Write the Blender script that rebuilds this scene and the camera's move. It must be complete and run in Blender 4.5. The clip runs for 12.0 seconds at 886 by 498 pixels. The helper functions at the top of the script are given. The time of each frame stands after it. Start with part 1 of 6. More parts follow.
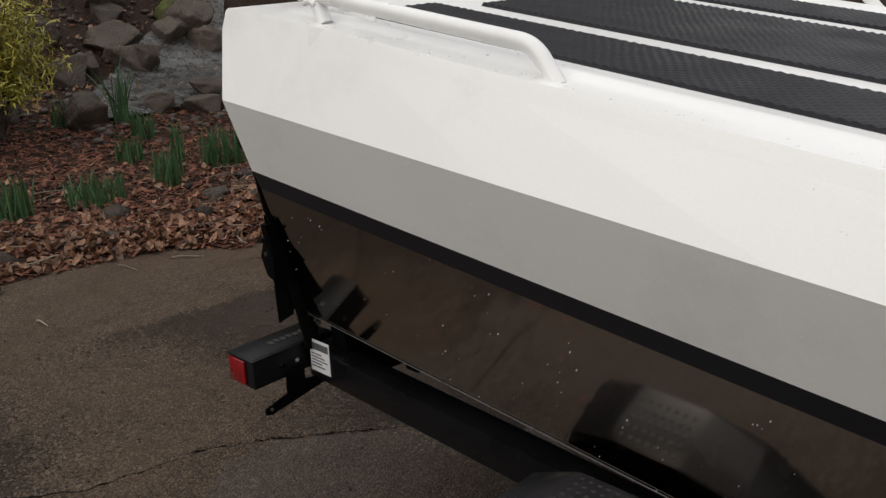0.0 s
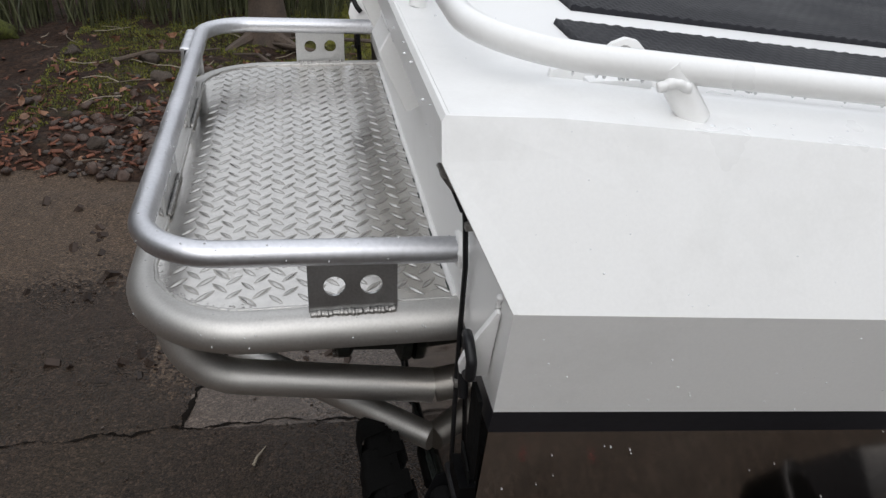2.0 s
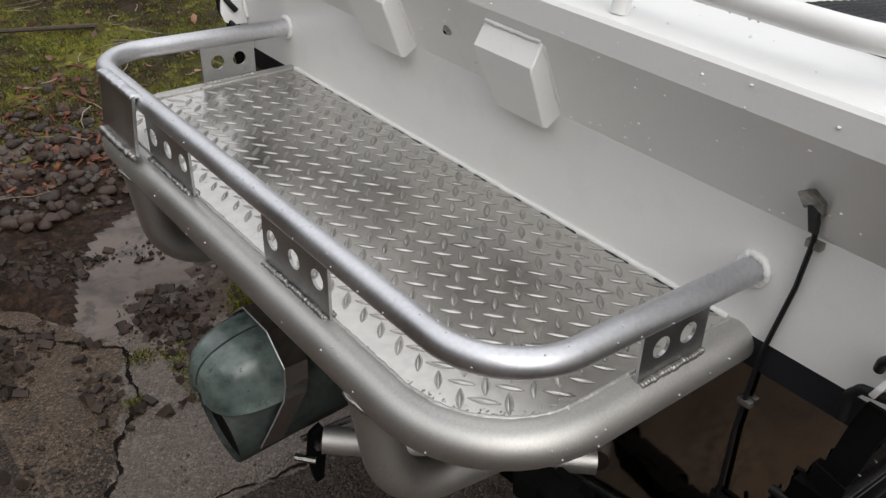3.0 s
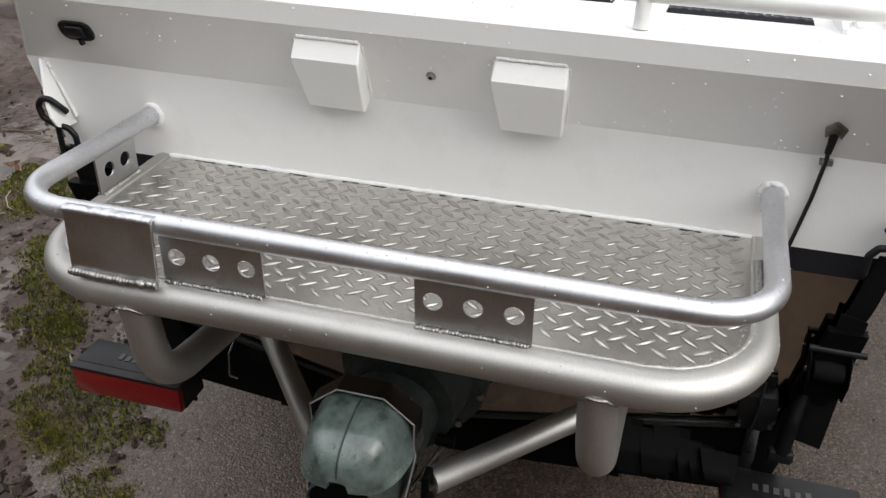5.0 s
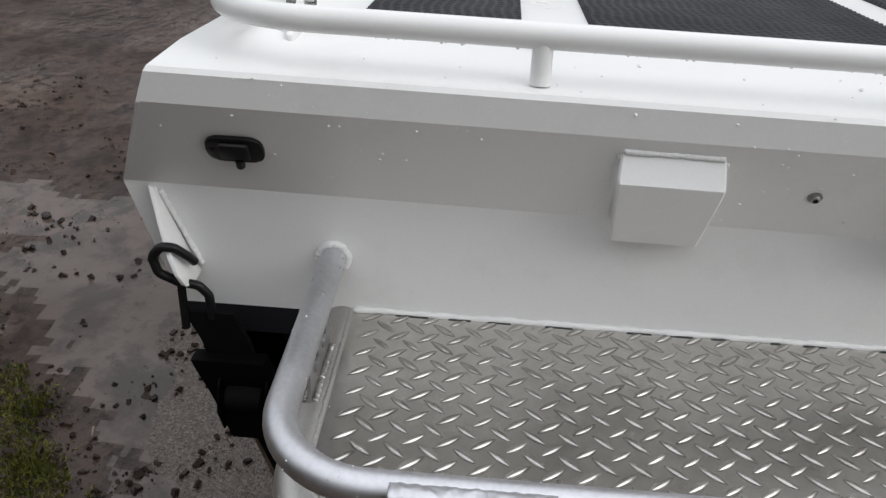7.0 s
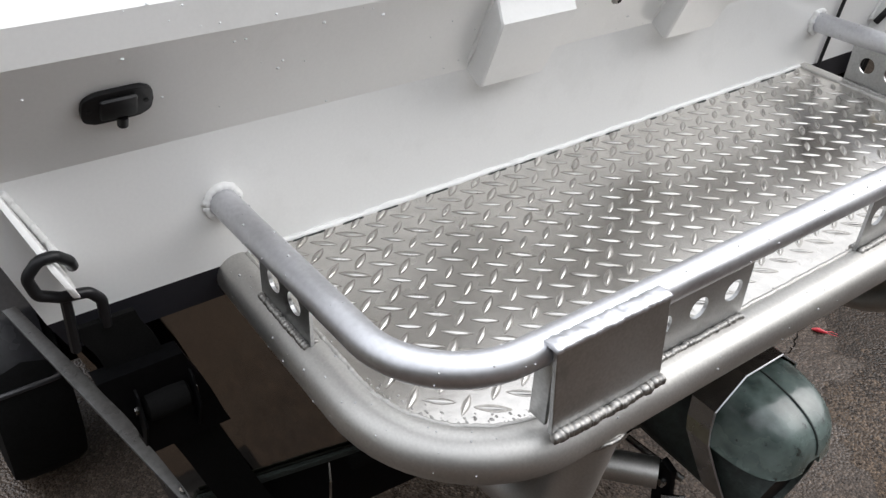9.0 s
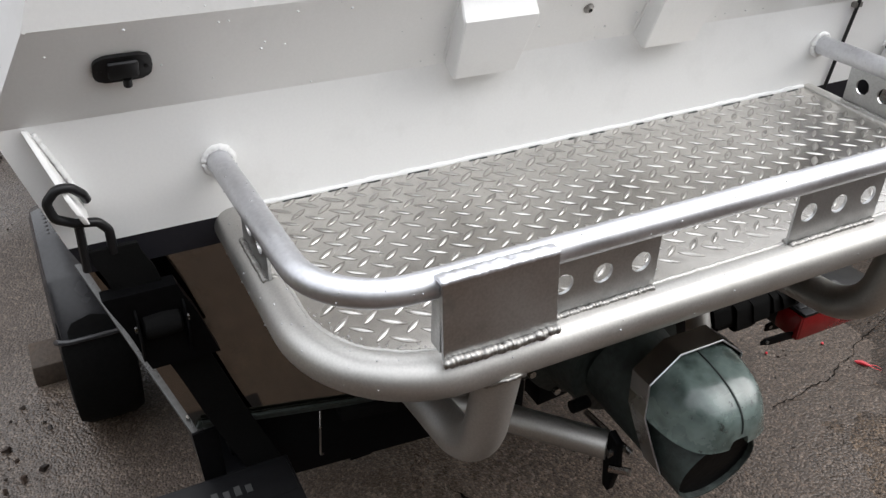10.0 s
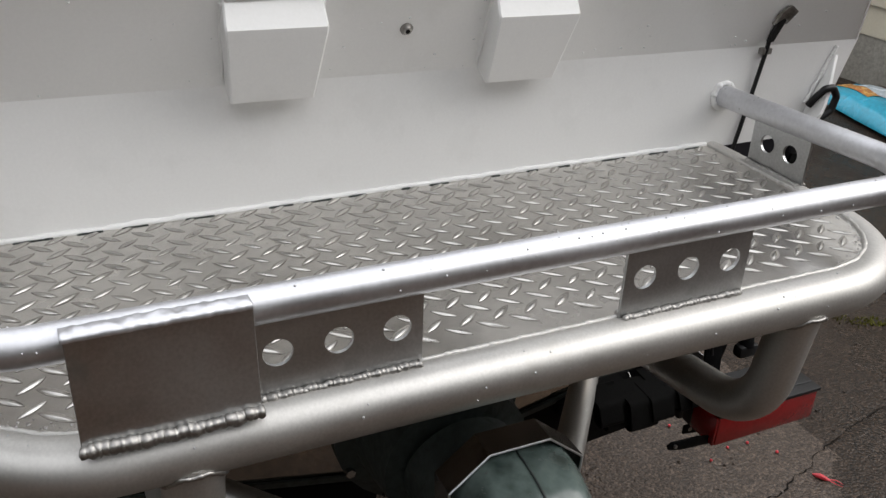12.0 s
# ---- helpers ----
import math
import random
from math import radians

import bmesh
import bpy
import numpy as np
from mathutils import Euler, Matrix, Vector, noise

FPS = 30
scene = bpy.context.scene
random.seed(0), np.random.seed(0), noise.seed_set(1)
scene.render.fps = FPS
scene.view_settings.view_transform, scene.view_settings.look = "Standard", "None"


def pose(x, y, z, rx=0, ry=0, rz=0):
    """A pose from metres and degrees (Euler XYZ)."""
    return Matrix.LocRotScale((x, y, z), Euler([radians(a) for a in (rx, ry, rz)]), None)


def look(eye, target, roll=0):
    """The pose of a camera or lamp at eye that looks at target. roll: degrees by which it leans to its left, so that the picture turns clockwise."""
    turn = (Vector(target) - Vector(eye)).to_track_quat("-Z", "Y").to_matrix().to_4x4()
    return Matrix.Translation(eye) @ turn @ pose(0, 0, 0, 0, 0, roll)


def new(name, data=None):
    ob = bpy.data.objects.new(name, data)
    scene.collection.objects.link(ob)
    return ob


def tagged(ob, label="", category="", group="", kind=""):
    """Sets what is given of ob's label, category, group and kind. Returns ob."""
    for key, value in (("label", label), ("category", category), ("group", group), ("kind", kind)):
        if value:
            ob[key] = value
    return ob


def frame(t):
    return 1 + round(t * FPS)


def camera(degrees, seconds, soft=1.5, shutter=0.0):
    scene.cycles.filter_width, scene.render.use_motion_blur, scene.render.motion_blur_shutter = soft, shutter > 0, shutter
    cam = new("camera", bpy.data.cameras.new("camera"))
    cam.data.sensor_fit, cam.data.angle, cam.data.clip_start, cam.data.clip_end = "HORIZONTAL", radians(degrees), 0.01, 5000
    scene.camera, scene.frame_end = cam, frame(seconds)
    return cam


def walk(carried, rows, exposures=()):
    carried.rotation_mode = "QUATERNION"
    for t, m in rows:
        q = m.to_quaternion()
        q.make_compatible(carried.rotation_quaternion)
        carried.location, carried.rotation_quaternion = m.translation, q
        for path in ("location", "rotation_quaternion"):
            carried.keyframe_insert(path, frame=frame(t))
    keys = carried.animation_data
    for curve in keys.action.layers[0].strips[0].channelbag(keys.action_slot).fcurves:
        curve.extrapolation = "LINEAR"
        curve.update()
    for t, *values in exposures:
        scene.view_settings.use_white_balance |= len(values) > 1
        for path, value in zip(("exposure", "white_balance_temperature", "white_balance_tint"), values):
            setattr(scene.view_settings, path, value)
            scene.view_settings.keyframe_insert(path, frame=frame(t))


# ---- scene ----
cam = camera(53.4, 12.0, soft=1.4)
METRES, EYE, TILT, LEAN, TURN = 6.4, 1.5, 0.0, 0.0, 43.7
ROWS = [
    (0.0, 0.0, 0.0, 0.0, -0.61, -18.73, 1.79),
    (0.5, -0.0652, 0.0456, 0.0066, -7.13, -21.48, 1.24),
    (1.0, -0.1089, 0.1128, 0.0099, -21.4, -25.59, -0.36),
    (1.5, -0.1472, 0.1821, 0.0176, -37.35, -27.53, -2.59),
    (2.0, -0.1832, 0.2503, 0.0303, -52.79, -28.12, -1.35),
    (2.5, -0.1901, 0.3237, 0.0344, -67.28, -29.21, -1.58),
    (3.0, -0.2046, 0.3905, 0.0356, -81.36, -31.35, -1.31),
    (3.5, -0.1983, 0.4452, 0.033, -94.19, -32.36, 0.06),
    (5.5, -0.1877, 0.543, 0.051, -118.76, -29.73, -1.15),
    (6.0, -0.1504, 0.5502, 0.0477, -119.02, -30.06, -1.81),
    (6.5, -0.0993, 0.5634, 0.0473, -121.52, -30.57, -2.28),
    (8.5, 0.0313, 0.6126, 0.0336, -164.28, -35.08, -2.05),
    (9.0, 0.0247, 0.6254, 0.0332, -169.53, -35.22, -2.43),
    (9.5, -0.0007, 0.6367, 0.0348, -165.19, -34.15, -1.77),
    (10.0, -0.0188, 0.6456, 0.0366, -160.59, -33.24, -1.34),
    (10.5, -0.0233, 0.6461, 0.0358, -160.47, -32.49, -1.47),
    (11.0, -0.0265, 0.6442, 0.0356, -161.55, -31.69, -1.0),
    (11.5, -0.0441, 0.6344, 0.0326, -163.07, -28.73, -1.66),
    (12.0, -0.058, 0.5957, 0.0102, -158.08, -27.32, -2.29),
]
walk(cam, [(t, pose(1.744, -2.033, EYE, TILT, LEAN, TURN) @ pose(METRES * x, METRES * y, METRES * z, 90 + pitch, roll, yaw)) for t, x, y, z, yaw, pitch, roll in ROWS],
     exposures=[(0.0, -0.24, 6600, 10), (0.5, -0.27, 6550, 10), (1.0, -0.15, 6500, 10), (1.5, -0.12, 6350, 10), (2.0, -0.08, 6200, 10), (2.5, -0.18, 6350, 10), (3.0, -0.00, 6450, 10), (3.5, 0.90, 6600, 10), (5.5, 0.38, 6400, 10),
                (6.0, 0.39, 6400, 10), (6.5, -0.06, 6350, 10), (8.0, -0.14, 6150, 10), (8.5, -0.15, 6150, 10), (9.0, 0.52, 6250, 10), (9.5, 0.44, 6350, 10), (10.0, 0.74, 6300, 10), (10.5, 0.68, 6350, 10), (11.0, 0.62, 6300, 10), (11.5, 0.17, 6400, 10), (12.0, 0.28, 6400, 10)])

# ---- light: overcast day, sun behind cloud ----
SUN_ELEV, SUN_AZ = radians(40), radians(200)
world = bpy.data.worlds.new("overcast")
scene.world = world
world.use_nodes = True
wn = world.node_tree.nodes
sky = wn.new("ShaderNodeTexSky")
sky.sky_type = "NISHITA"
sky.sun_disc = False
sky.sun_elevation, sky.sun_rotation = SUN_ELEV, SUN_AZ
sky.air_density, sky.dust_density, sky.ozone_density = 1.0, 6.0, 1.0
grey = wn.new("ShaderNodeHueSaturation")
grey.inputs["Saturation"].default_value = 0.35
world.node_tree.links.new(sky.outputs[0], grey.inputs["Color"])
cloud = wn.new("ShaderNodeMix")
cloud.data_type = "RGBA"
cloud.inputs["Factor"].default_value = 0.78
cloud.inputs["B"].default_value = (6.0, 6.0, 6.05, 1)
world.node_tree.links.new(grey.outputs[0], cloud.inputs["A"])
# overcast: brighter overhead than at the horizon
way, high = wn.new("ShaderNodeTexCoord"), wn.new("ShaderNodeSeparateXYZ")
world.node_tree.links.new(way.outputs["Generated"], high.inputs[0])
swell_ = wn.new("ShaderNodeMapRange")
swell_.inputs["From Min"].default_value, swell_.inputs["From Max"].default_value = 0.0, 1.0
swell_.inputs["To Min"].default_value, swell_.inputs["To Max"].default_value = 0.50, 1.42
world.node_tree.links.new(high.outputs["Z"], swell_.inputs["Value"])
veil = wn.new("ShaderNodeVectorMath")
veil.operation = "SCALE"
world.node_tree.links.new(cloud.outputs["Result"], veil.inputs[0])
world.node_tree.links.new(swell_.outputs[0], veil.inputs["Scale"])
world.node_tree.links.new(veil.outputs[0], wn["Background"].inputs["Color"])
wn["Background"].inputs["Strength"].default_value = 0.20
sun_data = bpy.data.lights.new("sun", "SUN")
sun_data.energy, sun_data.angle, sun_data.color = 0.5, radians(50), (1.0, 0.97, 0.92)
sun = new("sun", sun_data)
sun.matrix_world = look((0, 0, 0), (-math.sin(SUN_AZ) * math.cos(SUN_ELEV), -math.cos(SUN_AZ) * math.cos(SUN_ELEV), -math.sin(SUN_ELEV)))
GROUND = -0.06


# ---- materials ----
def material(name, base, rough=0.5, metal=0.0, vary=0.12, scale=6.0, fine=90.0, bump=0.15, coat=0.0, tint=None, rough_vary=0.1, per_object=0.0, per_island=0.0, spec=0.5):
    """Colour noise at two scales, roughness noise and fine relief."""
    m = bpy.data.materials.new(name)
    m.use_nodes = True
    nt = m.node_tree
    nd, ln = nt.nodes, nt.links
    b = nd["Principled BSDF"]
    b.inputs["Metallic"].default_value = metal
    b.inputs["Coat Weight"].default_value = coat
    b.inputs["Coat Roughness"].default_value = 0.05
    b.inputs["Specular IOR Level"].default_value = spec
    co = nd.new("ShaderNodeTexCoord")
    n1, n2 = nd.new("ShaderNodeTexNoise"), nd.new("ShaderNodeTexNoise")
    n1.inputs["Scale"].default_value, n1.inputs["Detail"].default_value = scale, 5
    n2.inputs["Scale"].default_value, n2.inputs["Detail"].default_value = fine, 3
    ln.new(co.outputs["Object"], n1.inputs["Vector"])
    ln.new(co.outputs["Object"], n2.inputs["Vector"])
    add = nd.new("ShaderNodeMath")
    add.operation = "ADD"
    ln.new(n1.outputs["Fac"], add.inputs[0])
    ln.new(n2.outputs["Fac"], add.inputs[1])
    value = add.outputs[0]
    for on, socket in ((per_object, "Random"), (per_island, "Random Per Island")):
        if on:
            src = nd.new("ShaderNodeObjectInfo" if socket == "Random" else "ShaderNodeNewGeometry")
            mul = nd.new("ShaderNodeMath")
            mul.operation = "MULTIPLY_ADD"
            ln.new(src.outputs[socket], mul.inputs[0])
            mul.inputs[1].default_value = on
            ln.new(value, mul.inputs[2])
            value = mul.outputs[0]
    ramp = nd.new("ShaderNodeMapRange")
    ramp.inputs["From Min"].default_value, ramp.inputs["From Max"].default_value = 0.7, 1.3 + per_object + per_island
    ln.new(value, ramp.inputs["Value"])
    mix = nd.new("ShaderNodeMix")
    mix.data_type = "RGBA"
    dark = tuple(c * (1 - vary) for c in base)
    light = tint or tuple(min(1, c * (1 + vary)) for c in base)
    mix.inputs["A"].default_value, mix.inputs["B"].default_value = (*dark, 1), (*light, 1)
    ln.new(ramp.outputs[0], mix.inputs["Factor"])
    ln.new(mix.outputs["Result"], b.inputs["Base Color"])
    rr = nd.new("ShaderNodeMapRange")
    rr.inputs["From Min"].default_value, rr.inputs["From Max"].default_value = 0.3, 0.7
    rr.inputs["To Min"].default_value, rr.inputs["To Max"].default_value = max(0.02, rough - rough_vary), min(1, rough + rough_vary)
    ln.new(n1.outputs["Fac"], rr.inputs["Value"])
    ln.new(rr.outputs[0], b.inputs["Roughness"])
    if bump:
        bp = nd.new("ShaderNodeBump")
        bp.inputs["Strength"].default_value, bp.inputs["Distance"].default_value = bump, 0.5 / fine
        ln.new(n2.outputs["Fac"], bp.inputs["Height"])
        ln.new(bp.outputs[0], b.inputs["Normal"])
    return m


WHITE = material("white_paint", (0.80, 0.80, 0.79), 0.32, vary=0.02, scale=2.5, fine=220, bump=0.03, rough_vary=0.06)
HULL = material("polished_dark_hull", (0.40, 0.36, 0.32), 0.07, 1.0, vary=0.10, scale=3, fine=160, bump=0.012, rough_vary=0.03)
STRIPE = material("satin_black_stripe", (0.016, 0.016, 0.020), 0.42, vary=0.1, bump=0.03, spec=0.25)
BLACK = material("black_steel", (0.0038, 0.0038, 0.0042), 0.5, vary=0.3, scale=9, bump=0.08, spec=0.05)
PLASTIC = material("black_plastic", (0.009, 0.009, 0.010), 0.42, vary=0.2, scale=8, bump=0.05, spec=0.28)
FENDER = material("glossy_black_fender", (0.026, 0.026, 0.029), 0.24, vary=0.2, scale=8, bump=0.03, rough_vary=0.08, spec=0.50)
RAIL_PAINT = material("wet_black_rail", (0.005, 0.005, 0.006), 0.30, vary=0.3, scale=9, bump=0.06, spec=0.22)
GALV = material("worn_grey_steel", (0.085, 0.085, 0.084), 0.34, 0.5, vary=0.3, scale=20, bump=0.05)
BAR = material("worn_black_bar", (0.012, 0.012, 0.013), 0.4, vary=0.4, scale=20, bump=0.05, spec=0.25)
WEB = material("black_webbing", (0.006, 0.006, 0.006), 0.8, vary=0.3, scale=30, fine=300, bump=0.3, spec=0.06)
RUBBER = material("tyre_rubber", (0.0065, 0.0065, 0.0065), 0.75, vary=0.25, bump=0.2, spec=0.07)
MAT = material("black_foam_mat", (0.008, 0.008, 0.011), 0.46, vary=0.2, bump=0.1, spec=0.20)
ALU = material("brushed_aluminium", (0.53, 0.52, 0.50), 0.51, 1.0, vary=0.10, scale=4, fine=300, bump=0.012, rough_vary=0.07)
PLATE = material("dull_aluminium_plate", (0.47, 0.475, 0.475), 0.36, 1.0, vary=0.14, scale=9, fine=260, bump=0.012, rough_vary=0.08)
ALU_RAIL = material("rail_aluminium", (0.63, 0.635, 0.66), 0.45, 1.0, vary=0.09, scale=9, fine=150, bump=0.035, rough_vary=0.06)
TREAD = material("tread_plate", (0.62, 0.60, 0.57), 0.22, 1.0, vary=0.10, scale=4, fine=50, bump=0.03, rough_vary=0.08)
# same sheet as the plate, darkened for dark reflections on the lugs
LUG = material("tread_lugs", (0.50, 0.487, 0.465), 0.30, 1.0, vary=0.22, scale=9, fine=60, bump=0.03, rough_vary=0.08)
# grey for the dark reflections painted beside each lug
LUG_SHADE = material("lug_shade", (0.41, 0.39, 0.36), 0.36, 1.0, vary=0.25, scale=40, fine=300, bump=0.04, rough_vary=0.1)
WELD = material("weld_bead", (0.36, 0.35, 0.335), 0.44, 1.0, vary=0.3, scale=60, fine=260, bump=0.2)
PUMP = material("weathered_green_casting", (0.050, 0.074, 0.067), 0.22, vary=0.3, scale=9, fine=34, bump=0.08, tint=(0.145, 0.185, 0.172), rough_vary=0.12, coat=0.25)
PUMP_DARK = material("dirty_casting", (0.024, 0.032, 0.029), 0.6, vary=0.5, scale=18, fine=80, bump=0.3)
STAINLESS = material("stainless_strap", (0.36, 0.355, 0.345), 0.24, 1.0, vary=0.15, bump=0.03)
DULL_CAP = material("dull_metal_cap", (0.22, 0.21, 0.195), 0.38, 0.9, vary=0.4, scale=60, bump=0.1)
BRASS = material("old_fitting", (0.26, 0.25, 0.235), 0.45, 0.8, vary=0.3, scale=80, bump=0.1)
RED = material("red_lens", (0.21, 0.006, 0.007), 0.14, vary=0.15, scale=10, fine=120, bump=0.08, coat=0.4)
LABEL = material("sticker_white", (0.72, 0.72, 0.72), 0.45, vary=0.05, bump=0.0)
INK = material("ink_grey", (0.09, 0.09, 0.10), 0.6, vary=0.1, bump=0.0)
EMBOSS = material("moulded_mark", (0.05, 0.05, 0.05), 0.5, vary=0.1, bump=0.0)
ROCK = material("garden_rock", (0.018, 0.012, 0.009), 0.6, vary=0.5, scale=4, fine=26, bump=0.9, tint=(0.115, 0.088, 0.068), per_object=0.5, spec=0.3)
ROCK_MOSS = material("mossy_rock", (0.022, 0.018, 0.010), 0.75, vary=0.4, scale=5, fine=40, bump=0.6, tint=(0.085, 0.10, 0.016), spec=0.25)
PEBBLE = material("pebbles", (0.016, 0.011, 0.009), 0.45, vary=0.5, scale=9, fine=60, bump=0.3, tint=(0.095, 0.072, 0.058), per_island=0.7, spec=0.35)
BARK = material("bark_chips", (0.009, 0.0045, 0.0032), 0.7, vary=0.5, scale=8, fine=60, bump=0.3, tint=(0.205, 0.078, 0.044), per_island=1.1, spec=0.3)
DEBRIS = material("dark_debris", (0.012, 0.007, 0.005), 0.6, vary=0.5, scale=8, fine=60, bump=0.3, tint=(0.055, 0.036, 0.026), per_island=0.8, spec=0.3)
DEAD_LEAF = material("fallen_leaves", (0.010, 0.005, 0.0035), 0.6, vary=0.5, scale=8, fine=50, bump=0.2, tint=(0.33, 0.165, 0.090), per_island=1.1)
TWIG = material("dry_twigs", (0.10, 0.075, 0.05), 0.8, vary=0.4, scale=9, bump=0.2, tint=(0.34, 0.29, 0.22), per_island=0.8)
BLADE = material("green_blades", (0.016, 0.058, 0.022), 0.45, vary=0.4, scale=6, fine=40, bump=0.1, tint=(0.078, 0.165, 0.060), per_island=0.6)
GRASS = material("short_grass", (0.035, 0.045, 0.010), 0.6, vary=0.4, scale=5, fine=30, bump=0.1, tint=(0.125, 0.165, 0.036), per_island=0.7)
REED = material("tangled_grass", (0.022, 0.028, 0.009), 0.6, vary=0.4, scale=5, fine=30, bump=0.1, tint=(0.085, 0.088, 0.036), per_island=0.8)
MOSS = material("yellow_green_moss", (0.030, 0.027, 0.007), 0.8, vary=0.5, scale=5, fine=30, bump=0.1, tint=(0.215, 0.215, 0.040), per_island=0.8, spec=0.2)
YELLOW = material("yellow_green_leaves", (0.085, 0.10, 0.018), 0.5, vary=0.4, scale=4, fine=30, bump=0.1, tint=(0.58, 0.50, 0.07), per_island=0.8)
WOOD = material("old_wood", (0.060, 0.043, 0.031), 0.8, vary=0.4, scale=12, fine=70, bump=0.4)
SIDING = material("beige_siding", (0.52, 0.47, 0.37), 0.6, vary=0.06, scale=3, fine=80, bump=0.06)
CONCRETE = material("foundation_concrete", (0.27, 0.25, 0.215), 0.85, vary=0.25, scale=3, fine=50, bump=0.3)
BAG = material("blue_film", (0.03, 0.36, 0.52), 0.22, vary=0.2, scale=6, fine=40, bump=0.1, coat=0.3)
BAG_PALE = material("pale_print", (0.55, 0.62, 0.66), 0.25, vary=0.2, scale=14, bump=0.05)
BAG_RED = material("orange_print", (0.55, 0.10, 0.04), 0.25, vary=0.3, scale=14, bump=0.05, tint=(0.75, 0.5, 0.12))
PINK = material("red_plastic", (0.62, 0.045, 0.06), 0.35, vary=0.15, bump=0.05)
WATER = material("stream_water", (0.030, 0.029, 0.027), 0.12, vary=0.4, scale=9, fine=30, bump=0.6, tint=(0.13, 0.128, 0.125), rough_vary=0.05)
WET = material("clear_bead", (0.52, 0.52, 0.53), 0.15, 0.0, vary=0.02, bump=0.0)
DROP = material("water_drop", (0.75, 0.76, 0.77), 0.05, vary=0.02, bump=0.0, coat=0.5)


def stains(m, scale, low, high, colour, rough=None):
    """Patches of dirt laid over a material's colour, with their own roughness."""
    nd, ln = m.node_tree.nodes, m.node_tree.links
    b = nd["Principled BSDF"]
    co, n = nd.new("ShaderNodeTexCoord"), nd.new("ShaderNodeTexNoise")
    n.inputs["Scale"].default_value, n.inputs["Detail"].default_value, n.inputs["Roughness"].default_value = scale, 7, 0.7
    ln.new(co.outputs["Object"], n.inputs["Vector"])
    mr = nd.new("ShaderNodeMapRange")
    mr.inputs["From Min"].default_value, mr.inputs["From Max"].default_value = low, high
    ln.new(n.outputs["Fac"], mr.inputs["Value"])
    mix = nd.new("ShaderNodeMix")
    mix.data_type = "RGBA"
    ln.new(b.inputs["Base Color"].links[0].from_socket, mix.inputs["A"])
    mix.inputs["B"].default_value = (*colour, 1)
    ln.new(mr.outputs[0], mix.inputs["Factor"])
    ln.new(mix.outputs["Result"], b.inputs["Base Color"])
    if rough is not None:
        rm = nd.new("ShaderNodeMix")
        ln.new(b.inputs["Roughness"].links[0].from_socket, rm.inputs["A"])
        rm.inputs["B"].default_value = rough
        ln.new(mr.outputs[0], rm.inputs["Factor"])
        ln.new(rm.outputs["Result"], b.inputs["Roughness"])


stains(TREAD, 5.0, 0.56, 0.76, (0.53, 0.51, 0.48), 0.30)
stains(TREAD, 17.0, 0.62, 0.74, (0.42, 0.40, 0.37), 0.36)
stains(LUG, 6.0, 0.54, 0.70, (0.36, 0.34, 0.31), 0.3)
stains(ALU, 7.0, 0.56, 0.74, (0.44, 0.425, 0.40), 0.50)
stains(ALU, 26.0, 0.66, 0.76, (0.32, 0.30, 0.28), 0.55)
stains(PLATE, 8.0, 0.54, 0.72, (0.33, 0.33, 0.325), 0.45)
stains(PUMP, 14.0, 0.55, 0.66, (0.040, 0.052, 0.045), 0.45)
stains(PUMP, 60.0, 0.61, 0.66, (0.010, 0.012, 0.010), 0.6)
stains(WHITE, 3.0, 0.55, 0.80, (0.70, 0.70, 0.685))


def ground_material(name, layers, rough, bump, wet):
    """Layers of colour by noise; wet: patches of low roughness."""
    m = bpy.data.materials.new(name)
    m.use_nodes = True
    nd, ln = m.node_tree.nodes, m.node_tree.links
    b = nd["Principled BSDF"]
    co = nd.new("ShaderNodeTexCoord")
    colour = None
    for base, scale, low, high in layers:
        n = nd.new("ShaderNodeTexNoise")
        n.inputs["Scale"].default_value, n.inputs["Detail"].default_value, n.inputs["Roughness"].default_value = scale, 6, 0.65
        ln.new(co.outputs["Object"], n.inputs["Vector"])
        mr = nd.new("ShaderNodeMapRange")
        mr.inputs["From Min"].default_value, mr.inputs["From Max"].default_value = low, high
        ln.new(n.outputs["Fac"], mr.inputs["Value"])
        mix = nd.new("ShaderNodeMix")
        mix.data_type = "RGBA"
        mix.inputs["B"].default_value = (*base, 1)
        if colour is None:
            mix.inputs["A"].default_value = (*[c * 0.6 for c in base], 1)
        else:
            ln.new(colour, mix.inputs["A"])
        ln.new(mr.outputs[0], mix.inputs["Factor"])
        colour = mix.outputs["Result"]
    ln.new(colour, b.inputs["Base Color"])
    wn_ = nd.new("ShaderNodeTexNoise")
    wn_.inputs["Scale"].default_value, wn_.inputs["Detail"].default_value = wet[0], 4
    ln.new(co.outputs["Object"], wn_.inputs["Vector"])
    mr = nd.new("ShaderNodeMapRange")
    mr.inputs["From Min"].default_value, mr.inputs["From Max"].default_value = wet[1], wet[2]
    mr.inputs["To Min"].default_value, mr.inputs["To Max"].default_value = wet[3], rough
    ln.new(wn_.outputs["Fac"], mr.inputs["Value"])
    ln.new(mr.outputs[0], b.inputs["Roughness"])
    fn = nd.new("ShaderNodeTexNoise")
    fn.inputs["Scale"].default_value, fn.inputs["Detail"].default_value = bump[0], 4
    ln.new(co.outputs["Object"], fn.inputs["Vector"])
    bp = nd.new("ShaderNodeBump")
    bp.inputs["Strength"].default_value, bp.inputs["Distance"].default_value = bump[1], bump[2]
    ln.new(fn.outputs["Fac"], bp.inputs["Height"])
    ln.new(bp.outputs[0], b.inputs["Normal"])
    return m


